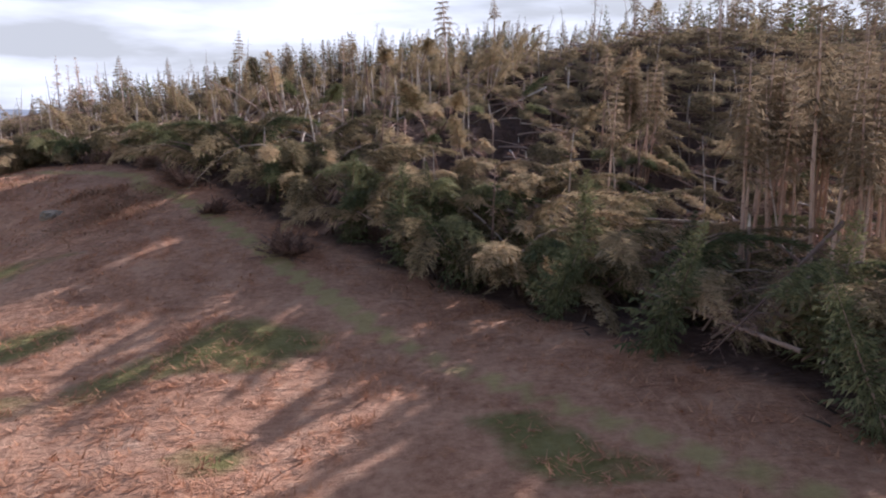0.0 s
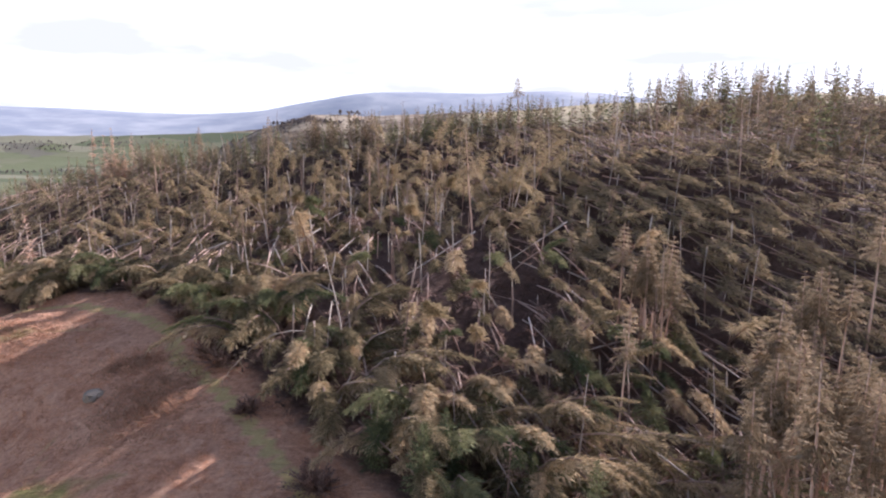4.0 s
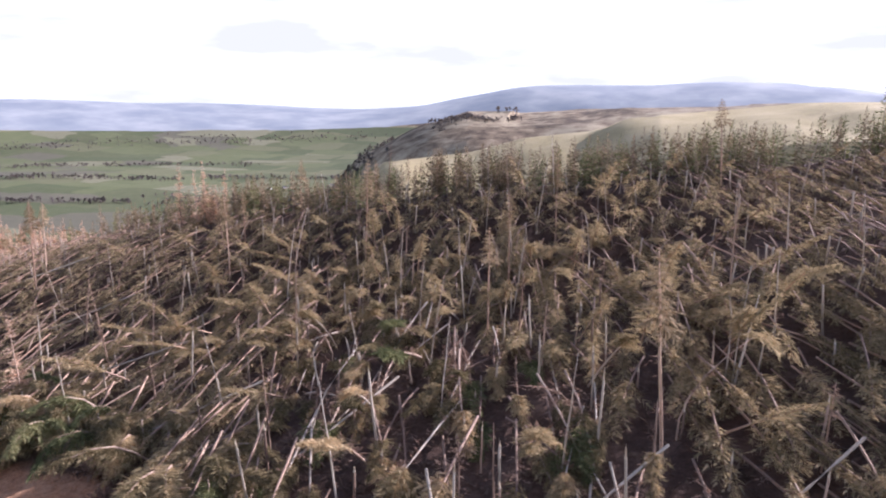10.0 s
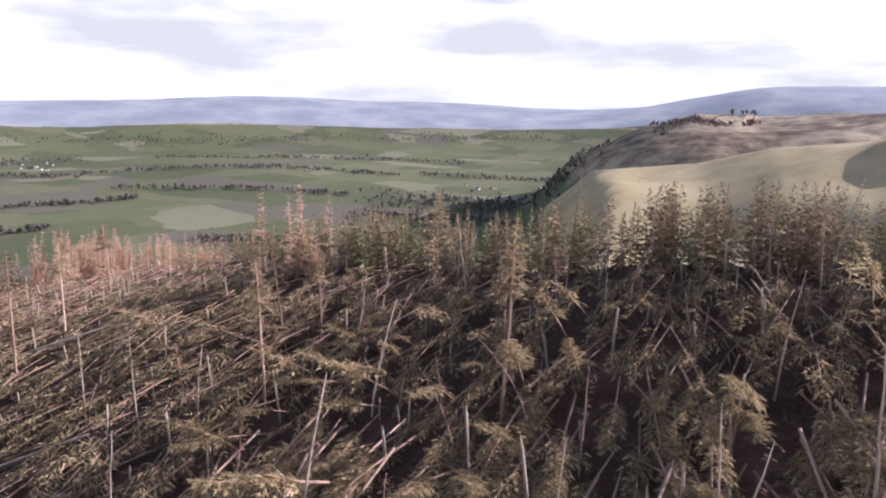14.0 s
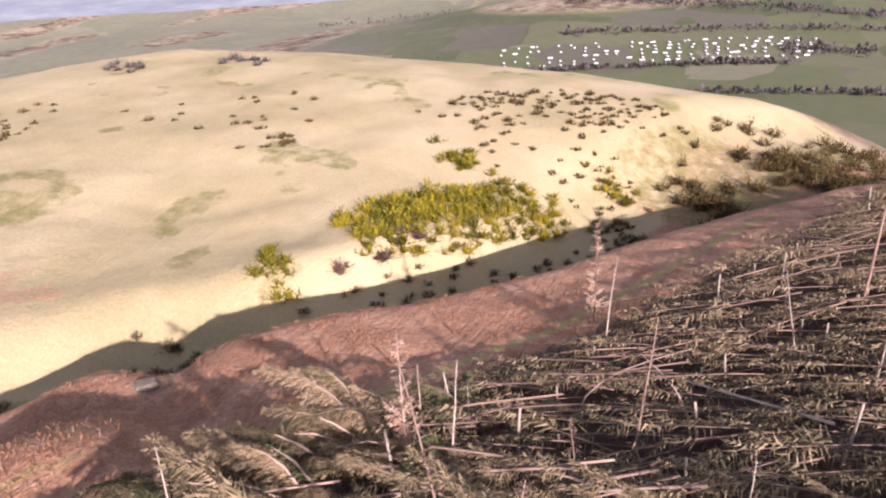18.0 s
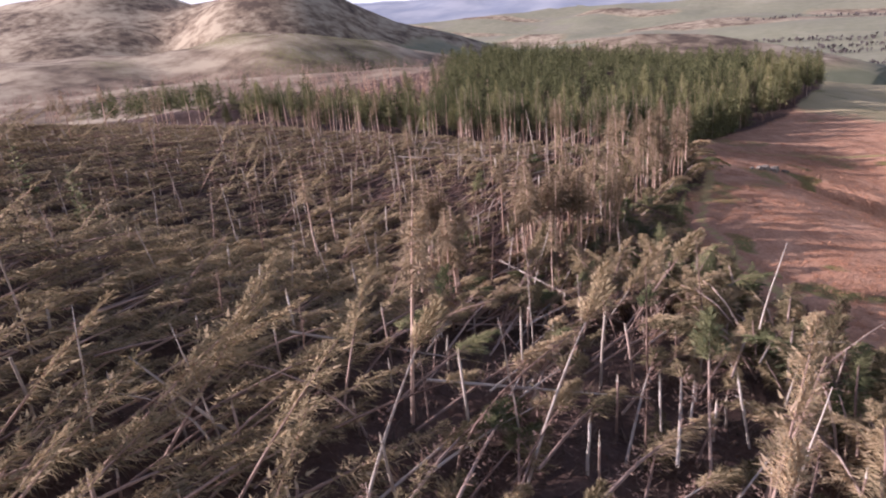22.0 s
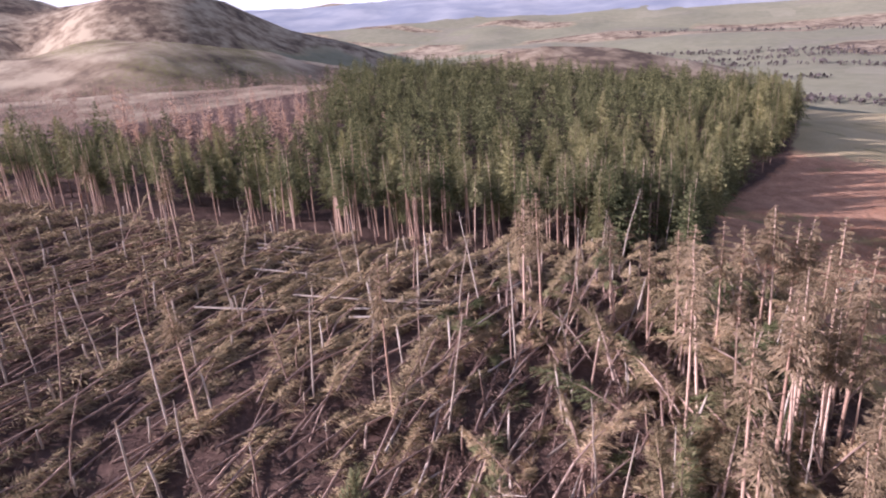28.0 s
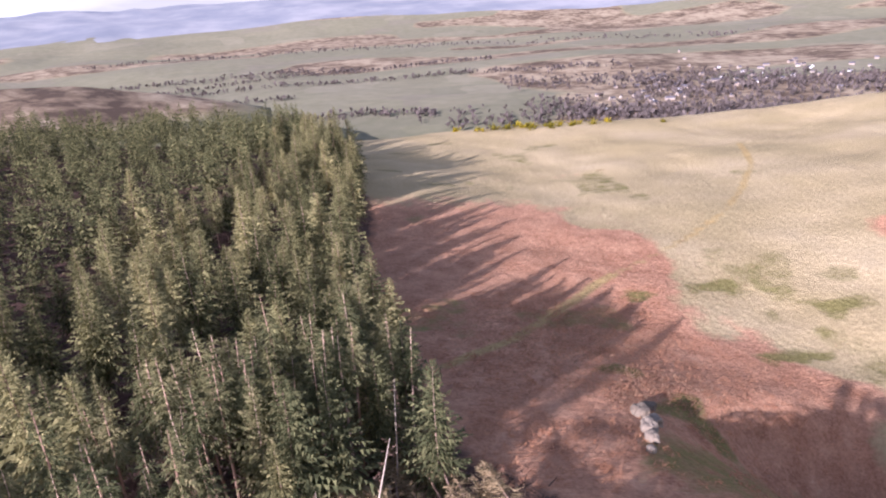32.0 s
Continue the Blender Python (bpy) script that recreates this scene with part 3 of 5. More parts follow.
# ---- shapes of trunks and sprays ----
class Shape:
    """Gathers triangles."""

    def __init__(self):
        self.v, self.f = [], []

    def tri(self, a, b, c):
        k = len(self.v)
        self.v += [tuple(a), tuple(b), tuple(c)]
        self.f.append((k, k + 1, k + 2))

    def tube(self, pts, radii, sides=6, cap=True):
        k = len(self.v)
        pts = [Vector(p) for p in pts]
        for i, (p, r) in enumerate(zip(pts, radii)):
            way = (pts[min(i + 1, len(pts) - 1)] - pts[max(i - 1, 0)]).normalized()
            a = way.orthogonal().normalized() if abs(way.z) < 0.95 else Vector((1, 0, 0))
            a = (a - way * a.dot(way)).normalized()
            b = way.cross(a)
            for s in range(sides):
                t = 2 * math.pi * s / sides
                self.v.append(tuple(p + (a * math.cos(t) + b * math.sin(t)) * r))
        for i in range(len(pts) - 1):
            for s in range(sides):
                q = [k + i * sides + s, k + i * sides + (s + 1) % sides, k + (i + 1) * sides + (s + 1) % sides, k + (i + 1) * sides + s]
                self.f += [(q[0], q[1], q[2]), (q[0], q[2], q[3])]
        if cap:
            top = k + (len(pts) - 1) * sides
            self.f += [(top, top + s, top + s + 1) for s in range(1, sides - 1)]

    def spray(self, p, way, length, width, droop, pairs, rnd, stem=0.03, lift=0.0, fat=0.42, hang=0.55):
        """A feathery branch: a bent stem with side twigs in pairs."""
        p, way = Vector(p), Vector(way).normalized()
        side = way.cross(Vector((0, 0, 1)))
        side = side.normalized() if side.length > 0.05 else Vector((1, 0, 0))

        def at(s):
            return p + way * (length * s) + Vector((0, 0, length * (lift * s - droop * s * s)))
        for a, b in ((0, 0.5), (0.5, 1.0)):
            self.tri(at(a) + side * stem, at(a) - side * stem, at(b))
        for k in range(pairs):
            s = (k + 0.6) / (pairs + 0.2)
            for sign in (1, -1):
                w = width * (1.05 - 0.7 * s) * rnd.uniform(0.6, 1.35)
                root, fwd = at(s), way * (w * rnd.uniform(0.5, 1.3))
                tip = root + side * (sign * w) + fwd + Vector((0, 0, -w * rnd.uniform(-0.15, hang)))
                half = way * (length * fat / pairs) + Vector((0, 0, rnd.uniform(-0.04, 0.04)))
                self.tri(root - half, root + half, tip)
        end = at(1.0)
        self.tri(at(0.8) + side * width * 0.15, at(0.8) - side * width * 0.15, end + way * width * 0.4)

    def arrays(self):
        return np.array(self.v, np.float32), np.array(self.f, np.int32)

    def mesh(self, name, mat):
        me = bpy.data.meshes.new(name)
        v, f = self.arrays()
        fill_mesh(me, v, f)
        me.materials.append(mat)
        return me


def part(name, me, parent, label=""):
    ob = new(name, me)
    ob.parent = parent
    return tagged(ob, label)


def wavy(h, lean, rnd, n=5, bend=0.0):
    a = rnd.uniform(0, 6.28)
    return [(math.cos(a) * (lean * t * h + bend * t * t * h) + rnd.uniform(-0.05, 0.05), math.sin(a) * (lean * t * h + bend * t * t * h) + rnd.uniform(-0.05, 0.05),
             h * t * (1 - 0.25 * bend * t)) for t in [i / (n - 1) for i in range(n)]]


def conifer(rnd, h=15.0, radius=2.1, base=0.22, whorls=20, per=7, pairs=3, sides=6):
    """Trunk and crown of a standing spruce."""
    trunk, crown = Shape(), Shape()
    pts = wavy(h, 0.012, rnd)
    trunk.tube(pts, [0.13 * (1 - 0.9 * i / 4) for i in range(5)], sides)
    zs, xs, ys = [p[2] for p in pts], [p[0] for p in pts], [p[1] for p in pts]
    many, bulge, way_out = whorls * per, rnd.uniform(0.15, 0.35), rnd.uniform(0, 6.28)
    for w in range(many):
        t = (w + rnd.uniform(-1.5, 1.5)) / many
        t = min(max(t, 0.0), 0.985)
        z = h * (base + (1 - base) * t)
        a = w * 2.39996 + rnd.uniform(-0.4, 0.4)
        ll = (radius * min(1.0, (1 - t) * 1.1) ** 0.8 * (0.65 + 0.35 * min(1, t * 4)) + 0.22) * rnd.uniform(0.62, 1.2) * (1 + bulge * math.cos(a - way_out))
        crown.spray((np.interp(z, zs, xs), np.interp(z, zs, ys), z), (math.cos(a), math.sin(a), -0.15 + 0.85 * t + rnd.uniform(-0.18, 0.18)),
                    ll, ll * 0.22 + 0.13 if pairs < 4 else ll * 0.17 + 0.11, 0.2, pairs, rnd, 0.02, 0.14, (0.5 if pairs < 3 else 0.36), 1.5)
    crown.spray((pts[-1][0], pts[-1][1], h * 0.94), (0.05, 0.02, 1), h * 0.075, 0.16, 0, 3, rnd)
    return trunk, crown


def tall_bare(rnd, h=14.5, crown_from=0.66, dead=8, radius=1.15, green=10):
    """A plantation spruce: long trunk with dead twigs and a small crown on top."""
    trunk, twigs, crown = Shape(), Shape(), Shape()
    pts = wavy(h, 0.02, rnd)
    trunk.tube(pts, [0.135, 0.12, 0.10, 0.07, 0.02], 6)
    for k in range(dead):
        z = h * rnd.uniform(0.18, crown_from + 0.08)
        a, ln = rnd.uniform(0, 6.28), rnd.uniform(0.5, 1.5)
        twigs.spray((0, 0, z), (math.cos(a), math.sin(a), rnd.uniform(-0.35, 0.1)), ln, ln * 0.3, 0.25, 3, rnd, 0.016, 0.0, 0.07, 0.8)
    for w in range(green):
        t = w / (green - 1)
        z = h * (crown_from + (1 - crown_from) * t * 0.97)
        ln = radius * (1 - t) ** 0.7 + 0.2
        for k in range(7):
            a = rnd.uniform(0, 6.28)
            crown.spray((pts[-1][0] * z / h, pts[-1][1] * z / h, z), (math.cos(a), math.sin(a), -0.1 + 0.7 * t), ln * rnd.uniform(0.7, 1.2), ln * 0.36 + 0.08, 0.3, 5, rnd, 0.012, 0.0, 0.27, 1.6)
    return trunk, twigs, crown


def fallen(rnd, length=13.5, sprays=110, pairs=6, sides=6, bow=0.25, crown_from=0.5, spread=1.6, fat=0.2, dead=30, droop=0.45):
    """A thrown spruce lying along +x, base at the origin: bare trunk with dead twigs, and a crown that settles sideways and down."""
    trunk, twigs, crown = Shape(), Shape(), Shape()
    sway = rnd.uniform(-0.5, 0.5)
    pts = [(length * t, sway * math.sin(t * 2.2), bow * math.sin(t * 3.0) + rnd.uniform(-0.04, 0.04)) for t in (0, 0.2, 0.4, 0.6, 0.8, 1.0)]
    trunk.tube(pts, [0.105, 0.098, 0.088, 0.07, 0.045, 0.012], sides)

    def on(t):
        return [np.interp(length * t, [p[0] for p in pts], [p[n] for p in pts]) for n in range(3)]
    for k in range(dead):
        t, a, ln = rnd.uniform(0.2, crown_from + 0.1), rnd.uniform(-0.3, 3.44), rnd.uniform(0.4, 1.2)
        twigs.spray(on(t), (0.35, math.cos(a), math.sin(a) * 0.9), ln, ln * 0.32, 0.25, 3, rnd, 0.016, 0.0, 0.07, 0.8)
    for k in range(sprays):
        u = (k + rnd.random()) / sprays
        t = crown_from + (1 - crown_from) * u
        a = rnd.uniform(-0.5, 3.64)
        ln = (spread * (1 - u) ** 0.55 + 0.35) * rnd.uniform(0.65, 1.2)
        way = (1.0 + rnd.uniform(-0.3, 0.6), math.cos(a) * 1.0, max(math.sin(a) * (0.7 if droop < 0.6 else 0.4), -0.15))
        crown.spray(on(t), way, ln, ln * 0.34 + 0.08, droop if math.sin(a) > 0 else 0.2, pairs, rnd, 0.014, 0.0, fat, 1.3)
    return trunk, twigs, crown


def place(x, y, dz=0.0):
    return float(height(x, y)) + dz


rnd = random.Random(7)
WIND = 191.0                          # yaw to which the storm threw the trees


def wind_pose(x, y, z, pitch, spin=12, yaw=None):
    y_deg = (WIND if yaw is None else yaw) + 90 + rnd.gauss(0, spin)
    return pose(x, y, z, rnd.uniform(-25, 25), pitch, y_deg)


def samples(ring, step, jitter=0.45, turn=0.5):
    """A jittered plantation grid within a ring."""
    xs, ys = [p[0] for p in ring], [p[1] for p in ring]
    n = int(max(max(xs) - min(xs), max(ys) - min(ys)) / step) + 2
    i, j = np.meshgrid(np.arange(-n, n), np.arange(-n, n))
    g = np.random.RandomState(int(step * 100) + len(ring))
    u = (i + g.uniform(-jitter, jitter, i.shape)) * step
    v = (j + g.uniform(-jitter, jitter, i.shape)) * step
    c, s = math.cos(turn), math.sin(turn)
    mx, my = (min(xs) + max(xs)) / 2, (min(ys) + max(ys)) / 2
    x, y = (mx + u * c - v * s).ravel(), (my + u * s + v * c).ravel()
    ok = inside(x, y, ring)
    order = g.permutation(ok.sum())
    return np.stack([x[ok], y[ok]], 1)[order]


def thing(name, meshes, label, category, group):
    """An Empty with one child mesh for each (name, mesh, label)."""
    ob = tagged(new(name), label, category, group)
    for n, me, lab in meshes:
        tagged(part(n, me, ob, lab), kind="stuff" if n == "dead_branchwork" else "")
    return ob


def stuff(name, pieces, mat, label, category):
    """Joins many transformed copies of (verts, faces) into one mesh."""
    vs, fs, k = [], [], 0
    for (v, f), m in pieces:
        m = np.array(m)
        vs.append(v @ m[:3, :3].T + m[:3, 3])
        fs.append(f + k)
        k += len(v)
    me = bpy.data.meshes.new(name)
    fill_mesh(me, np.concatenate(vs), np.concatenate(fs))
    me.materials.append(mat)
    return tagged(new(name, me), label, category, kind="stuff")


def scaled(m, s, sz=None):
    return m @ Matrix.Diagonal((s, s, sz or s, 1))


def repeat(protos, poses, group=None):
    """The prototypes take the first poses, copies of them the rest."""
    for k, m in enumerate(poses):
        p = protos[k % len(protos)]
        if k < len(protos):
            p.matrix_basis = m
        else:
            c = copy_thing(p, Matrix.LocRotScale(m.translation, m.to_quaternion(), None))
            c.matrix_basis = m


# how near to the flight a place lies: the nearest get trees of their own, the rest are joined
FLIGHT = [(0, 0), (0, 60), (-26, 110), (20, 60), (48, 0)]


def nearest_first(pts):
    d = line_distance(pts[:, 0], pts[:, 1], FLIGHT)
    return pts[np.argsort(d)]


# ---- thrown trees, snapped trunks and poles ----
fallen_kinds = []
for k in range(6):
    t, d, c = fallen(rnd, 12 + k * 0.6, 64, 12, fat=0.095, bow=0.2 + 0.12 * k, crown_from=(0.55, 0.72, 0.62, 0.75, 0.68, 0.48)[k], spread=1.15 + 0.13 * (k % 4))
    fallen_kinds.append(thing("fallen_spruce", [("trunk", t.mesh("trunk", M_BARK if k % 3 else M_PALE), "long bare trunk"), ("dead_branchwork", d.mesh("dead_branchwork", M_DRY), "dead brown twigs"), ("crown", c.mesh("crown", M_GREEN if k == 2 else M_FALLEN), "withering olive-brown needles")],
                              "storm-thrown spruce lying on the slope with browning needles", "fallen tree", "thrown trees"))
spots = nearest_first(samples(FALLEN_ZONE, 2.75))
spots = spots[inside(spots[:, 0] - 2.0, spots[:, 1] - 9.0, FALLEN_ZONE) & (spots[:, 0] < 215)]
poses = []
for x, y in spots:
    if math.hypot(x + 11, y - 82) < 21 and rnd.random() < 0.5:
        continue
    up = rnd.choice((0.3, 0.5, 0.9, 1.6, 2.4)) + (rnd.uniform(0, 1.8) if line_distance(x, y, EDGE) < 15 else 0)
    s = rnd.uniform(0.75, 1.12)
    often = 0.2 if -60 < x < 14 and 58 < y < 155 else 0.03
    lean = -rnd.uniform(10, 38) if rnd.random() < often and min(line_distance(x, y, EDGE), line_distance(x, y, FRONT)) > 14 else rnd.uniform(-2, 4) + up * 4
    poses.append(scaled(wind_pose(x, y, place(x, y, up if lean > -5 else 0.2), lean), s))
repeat(fallen_kinds, poses[:400])


def thrown_rest(name, sprays, pairs, sides, fat, some, where):
    low = [fallen(rnd, 13, sprays, pairs, sides, 0.3, 0.4, 1.75, fat, 0) for _ in range(5)]
    low = [(t.arrays(), c.arrays()) for t, _, c in low]
    stuff(name + "_trunks", [(low[k % 5][0], m) for k, m in enumerate(some) if k % 3], M_BARK, "grey-brown trunks of thrown spruces " + where, "fallen trees")
    # every third trunk takes the lighter tan bark, sunlight put into its colour
    stuff(name + "_tan_trunks", [(low[k % 5][0], m) for k, m in enumerate(some) if not k % 3], M_TAN, "tan trunks of thrown spruces, sunlight put into the bark colour, " + where, "fallen trees")
    stuff(name + "_crowns", [(low[k % 5][1], m) for k, m in enumerate(some)], M_FALLEN, "withering olive-brown crowns of thrown spruces " + where, "fallen trees")


# half-thrown trees hung up along the edge of the wood
lean_kinds = []
for k in range(4):
    t, d, c = fallen(rnd, 8 + k * 0.8, 96, 11, bow=2.3, crown_from=0.15, spread=1.5, fat=0.12, dead=4, droop=1.1)
    lean_kinds.append(thing("leaning_spruce", [("trunk", t.mesh("trunk", M_BARK), ""), ("crown", c.mesh("crown", M_GREEN if k == 1 else M_FALLEN), "drooping olive needles")],
                            "half-thrown bushy spruce leaning out over the forest edge", "tree", "leaning edge trees"))
along = []
for (ax, ay), (bx, by) in zip(EDGE[6:17], EDGE[7:18]):
    ln = math.hypot(bx - ax, by - ay)
    for _ in range(int(ln * 1.7)):
        u, q = rnd.random(), rnd.uniform(2.5, 9.0)
        along.append((ax + (bx - ax) * u + (by - ay) / ln * q, ay + (by - ay) * u - (bx - ax) / ln * q))
repeat(lean_kinds, [scaled(wind_pose(x, y, place(x, y, 0.0), -rnd.uniform(2, 26), 40, 205), rnd.uniform(0.7, 1.1)) for x, y in along if inside(x, y, FALLEN_ZONE)])

thrown_rest("fallen", 48, 7, 5, 0.115, poses[400:1500], "in the middle distance")
thrown_rest("far_fallen", 19, 4, 3, 0.19, poses[1500:], "farther off")

# taller trees hung up on one another just inside the edge
hung_kinds = []
for k in range(4):
    t, d, c = fallen(rnd, 11 + k * 0.7, 76, 7, bow=1.8, crown_from=0.4, spread=1.4, fat=0.13, dead=34, droop=1.0)
    hung_kinds.append(thing("hung_spruce", [("trunk", t.mesh("trunk", M_BARK), "bare lower trunk"), ("dead_branchwork", d.mesh("dead_branchwork", M_DRY), "dead brown twigs"), ("crown", c.mesh("crown", M_GREEN if k == 2 else M_FALLEN), "browning olive needles")],
                            "half-thrown spruce hung up steeply on its neighbours", "tree", "hung-up trees"))
hung = []
for (ax, ay), (bx, by) in zip(EDGE[7:12], EDGE[8:13]):
    ln = math.hypot(bx - ax, by - ay)
    for _ in range(int(ln * 1.3)):
        u, q = rnd.random(), rnd.uniform(5.0, 22.0)
        hung.append((ax + (bx - ax) * u + (by - ay) / ln * q, ay + (by - ay) * u - (bx - ax) / ln * q))
repeat(hung_kinds, [scaled(wind_pose(x, y, place(x, y, 0.0), -rnd.uniform(8, 32), 30, 205), rnd.uniform(0.65, 1.0)) for x, y in hung if inside(x, y, FALLEN_ZONE)])


def snapped(rnd, h):
    body, top = Shape(), Shape()
    pts = wavy(h, rnd.uniform(0, 0.09), rnd, 4)
    body.tube(pts, [0.105, 0.098, 0.09, 0.085], 7)
    e = Vector(pts[-1])
    for s in range(6):
        a = s * 1.047
        o = Vector((math.cos(a), math.sin(a), 0)) * 0.085
        o2 = Vector((math.cos(a + 1.047), math.sin(a + 1.047), 0)) * 0.085
        tip = e + o * rnd.uniform(0.2, 1.0) + Vector((0, 0, rnd.uniform(0.15, 0.95)))
        top.tri(e + o, e + o2, tip)
        top.tri(e + o2 - Vector((0, 0, 0.02)), e - o * 0.3, tip)
    return body, top


snap_kinds = []
for k in range(7):
    b, t = snapped(rnd, (1.6, 2.3, 2.9, 3.4, 4.2, 5.2, 2.0)[k])
    ob = new("snapped_trunk", b.mesh("snapped_trunk", M_PALE if k % 2 else M_BARK))
    tagged(ob, "snapped-off spruce trunk with a pale splintered top", "broken trunk", "snapped trunks")
    part("splintered_top", t.mesh("splintered_top", M_SPLINTER), ob, "pale torn wood")
    snap_kinds.append(ob)
spots = nearest_first(samples(FALLEN_ZONE, 5.6, 0.5, 0.9))
spots = spots[line_distance(spots[:, 0], spots[:, 1], EDGE) > 5]
poses = [scaled(pose(x, y, place(x, y, -0.1), rnd.gauss(0, 4), rnd.gauss(0, 4), rnd.uniform(0, 360)), rnd.uniform(0.8, 1.2), rnd.uniform(0.8, 1.25)) for x, y in spots]
repeat(snap_kinds, poses[:270])
low = [snapped(rnd, h)[0].arrays() for h in (1.6, 2.4, 3, 4)]
stuff("snapped_trunks", [(low[k % 4], m) for k, m in enumerate(poses[270:])], M_PALE, "pale snapped spruce trunks farther off", "broken trunks")


def pole(rnd, h, bend):
    body, tw = Shape(), Shape()
    pts = wavy(h, rnd.uniform(0.0, 0.06), rnd, 6, bend)
    body.tube(pts, [0.09, 0.085, 0.075, 0.06, 0.045, 0.02], 6)
    for k in range(26):
        t = rnd.uniform(0.3, 1.0)
        i = min(int(t * 5), 4)
        p = Vector(pts[i]).lerp(Vector(pts[i + 1]), t * 5 - i)
        a, ln = rnd.uniform(0, 6.28), rnd.uniform(0.3, 0.95)
        tw.spray(p, (math.cos(a), math.sin(a), rnd.uniform(-0.3, 0.4)), ln, 0.22, 0.1, 3, rnd, 0.014, 0.0, 0.08, 0.6)
    return body, tw


pole_kinds = []
for k in range(7):
    b, t = pole(rnd, (7, 9, 10.5, 12, 8, 11, 9)[k], (0, 0, 0.05, 0, 0.55, 0.1, 0.9)[k])
    ob = new("bare_pole", b.mesh("bare_pole", M_PALE if k % 3 else M_BARK))
    tagged(ob, "bare broken spruce pole with a few dead twigs" if k not in (4, 6) else "bent pale spruce stem bowed over by the storm", "dead tree", "standing poles")
    tagged(part("branchwork", t.mesh("branchwork", M_DRY), ob, "dead brown twigs"), kind="stuff")
    pole_kinds.append(ob)
spots = nearest_first(samples(FALLEN_ZONE, 9.0, 0.5, 0.2))
spots = spots[line_distance(spots[:, 0], spots[:, 1], EDGE) > 4][:250]
repeat(pole_kinds, [scaled(pose(x, y, place(x, y, -0.1), rnd.gauss(0, 5), rnd.gauss(0, 5), rnd.uniform(0, 360)), rnd.uniform(0.75, 1.1)) for x, y in spots])

# standing survivors among the thrown trees, and the clump on the shoulder
def tall_family(crown_mat, crown_label, label, lo):
    kinds = []
    for k in range(4):
        t, d, c = tall_bare(rnd, 13 + k * 0.6, lo + 0.03 * (k % 3), radius=1.25 if crown_mat is M_GREEN else 1.35)
        kinds.append(thing("tall_spruce", [("trunk", t.mesh("trunk", M_TAN), "tall bare trunk"), ("dead_branchwork", d.mesh("dead_branchwork", M_DRY), "reddish dead twigs"),
                                           ("crown", c.mesh("crown", crown_mat), crown_label)], label, "tree", "standing spruces"))
    return kinds


tall = []
for cx, cy, sx, sy, n in ((23, 41, 3.0, 3.2, 26), (18.5, 64, 1.6, 2.4, 11), (19, 38, 1.5, 2.5, 8), (30, 56, 1.5, 2, 8), (20, 25, 2.0, 5, 9), (23, 4, 2.5, 6, 14), (26, -7, 2.5, 4, 8), (40, -4, 5, 4, 6)):
    tall += [(rnd.gauss(cx, sx), rnd.gauss(cy, sy)) for _ in range(n)]
for _ in range(14):
    u = rnd.random()
    tall.append((18 + 8 * u + rnd.gauss(6, 5), 44 - 60 * u + rnd.gauss(0, 4)))
tall = [(x, y) for x, y in tall if inside(x - 2.5, y, FALLEN_ZONE)]
for x, y in samples(FALLEN_ZONE, 30, 0.5, 0.35):
    if line_distance(x, y, EDGE) > 9:
        tall.append((x, y))
row = []
for _ in range(165):
    u = rnd.random() * 3.3
    i = min(int(u), len(FRONT) - 2)
    a, b = FRONT[i], FRONT[i + 1]
    row.append((a[0] + (b[0] - a[0]) * (u - i) + rnd.gauss(3, 3) + 5, a[1] + (b[1] - a[1]) * (u - i) - rnd.uniform(-1, 8)))
for kinds, pts in ((tall_family(M_WITHERED, "small thin brown-olive crown", "tall surviving spruce with a bare pinkish trunk and thin crown", 0.66), tall[:190]),
                   (tall_family(M_GREEN, "small olive-green crown", "tall bare-stemmed spruce at the front of the standing plantation", 0.64), row)):
    repeat(kinds, [scaled(pose(x, y, place(x, y, -0.1), rnd.gauss(0, 2), rnd.gauss(0, 2), rnd.uniform(0, 360)), rnd.uniform(0.78, 1.08)) for x, y in pts])

# ---- the dense green stand, the north row and the rising wood to the east ----
green_kinds = []
for k in range(6):
    t, c = conifer(rnd, 11.6 + 0.7 * k, 2.6 + 0.2 * (k % 4), 0.22 + 0.05 * (k % 3), 25, 7, 6)
    green_kinds.append(thing("spruce", [("trunk", t.mesh("trunk", M_BARK), ""), ("crown", c.mesh("crown", M_STAND), "dense green needles")],
                             "dense green spruce standing in the plantation", "tree", "plantation spruces"))
spots = samples(STAND_ZONE, 4.5, 0.48, 0.3)
spots = spots[(spots[:, 0] < 255) & (spots[:, 1] > -275)]
edge_d = line_distance(spots[:, 0], spots[:, 1], EDGE)
front_d = line_distance(spots[:, 0], spots[:, 1], FRONT)
keep = ((front_d > 11) | (spots[:, 0] < 60)) & ((spots[:, 0] < 133 + 0.83 * (-64 - spots[:, 1]) + 16 * roll(spots[:, 0], spots[:, 1], 14, 41)) | (front_d < 40))
keep &= roll(spots[:, 0], spots[:, 1], 9, 53) > -0.8
spots, edge_d, front_d = spots[keep], edge_d[keep], front_d[keep]
spots = spots[np.argsort(np.minimum(edge_d, front_d) + 0.35 * np.hypot(spots[:, 0] - 50, spots[:, 1] + 60))]
poses = [scaled(pose(x, y, place(x, y, -0.1), rnd.gauss(0, 2.5), rnd.gauss(0, 2.5), rnd.uniform(0, 360)), rnd.choice((0.68, 0.8, 0.92, 1.0, 1.1, 1.2)) * (0.97 + 0.16 * float(roll(x, y, 11, 51)) + 0.08 * float(roll(x, y, 34, 52)))) for x, y in spots]
poses = [m for k, m in enumerate(poses) if k % 5]
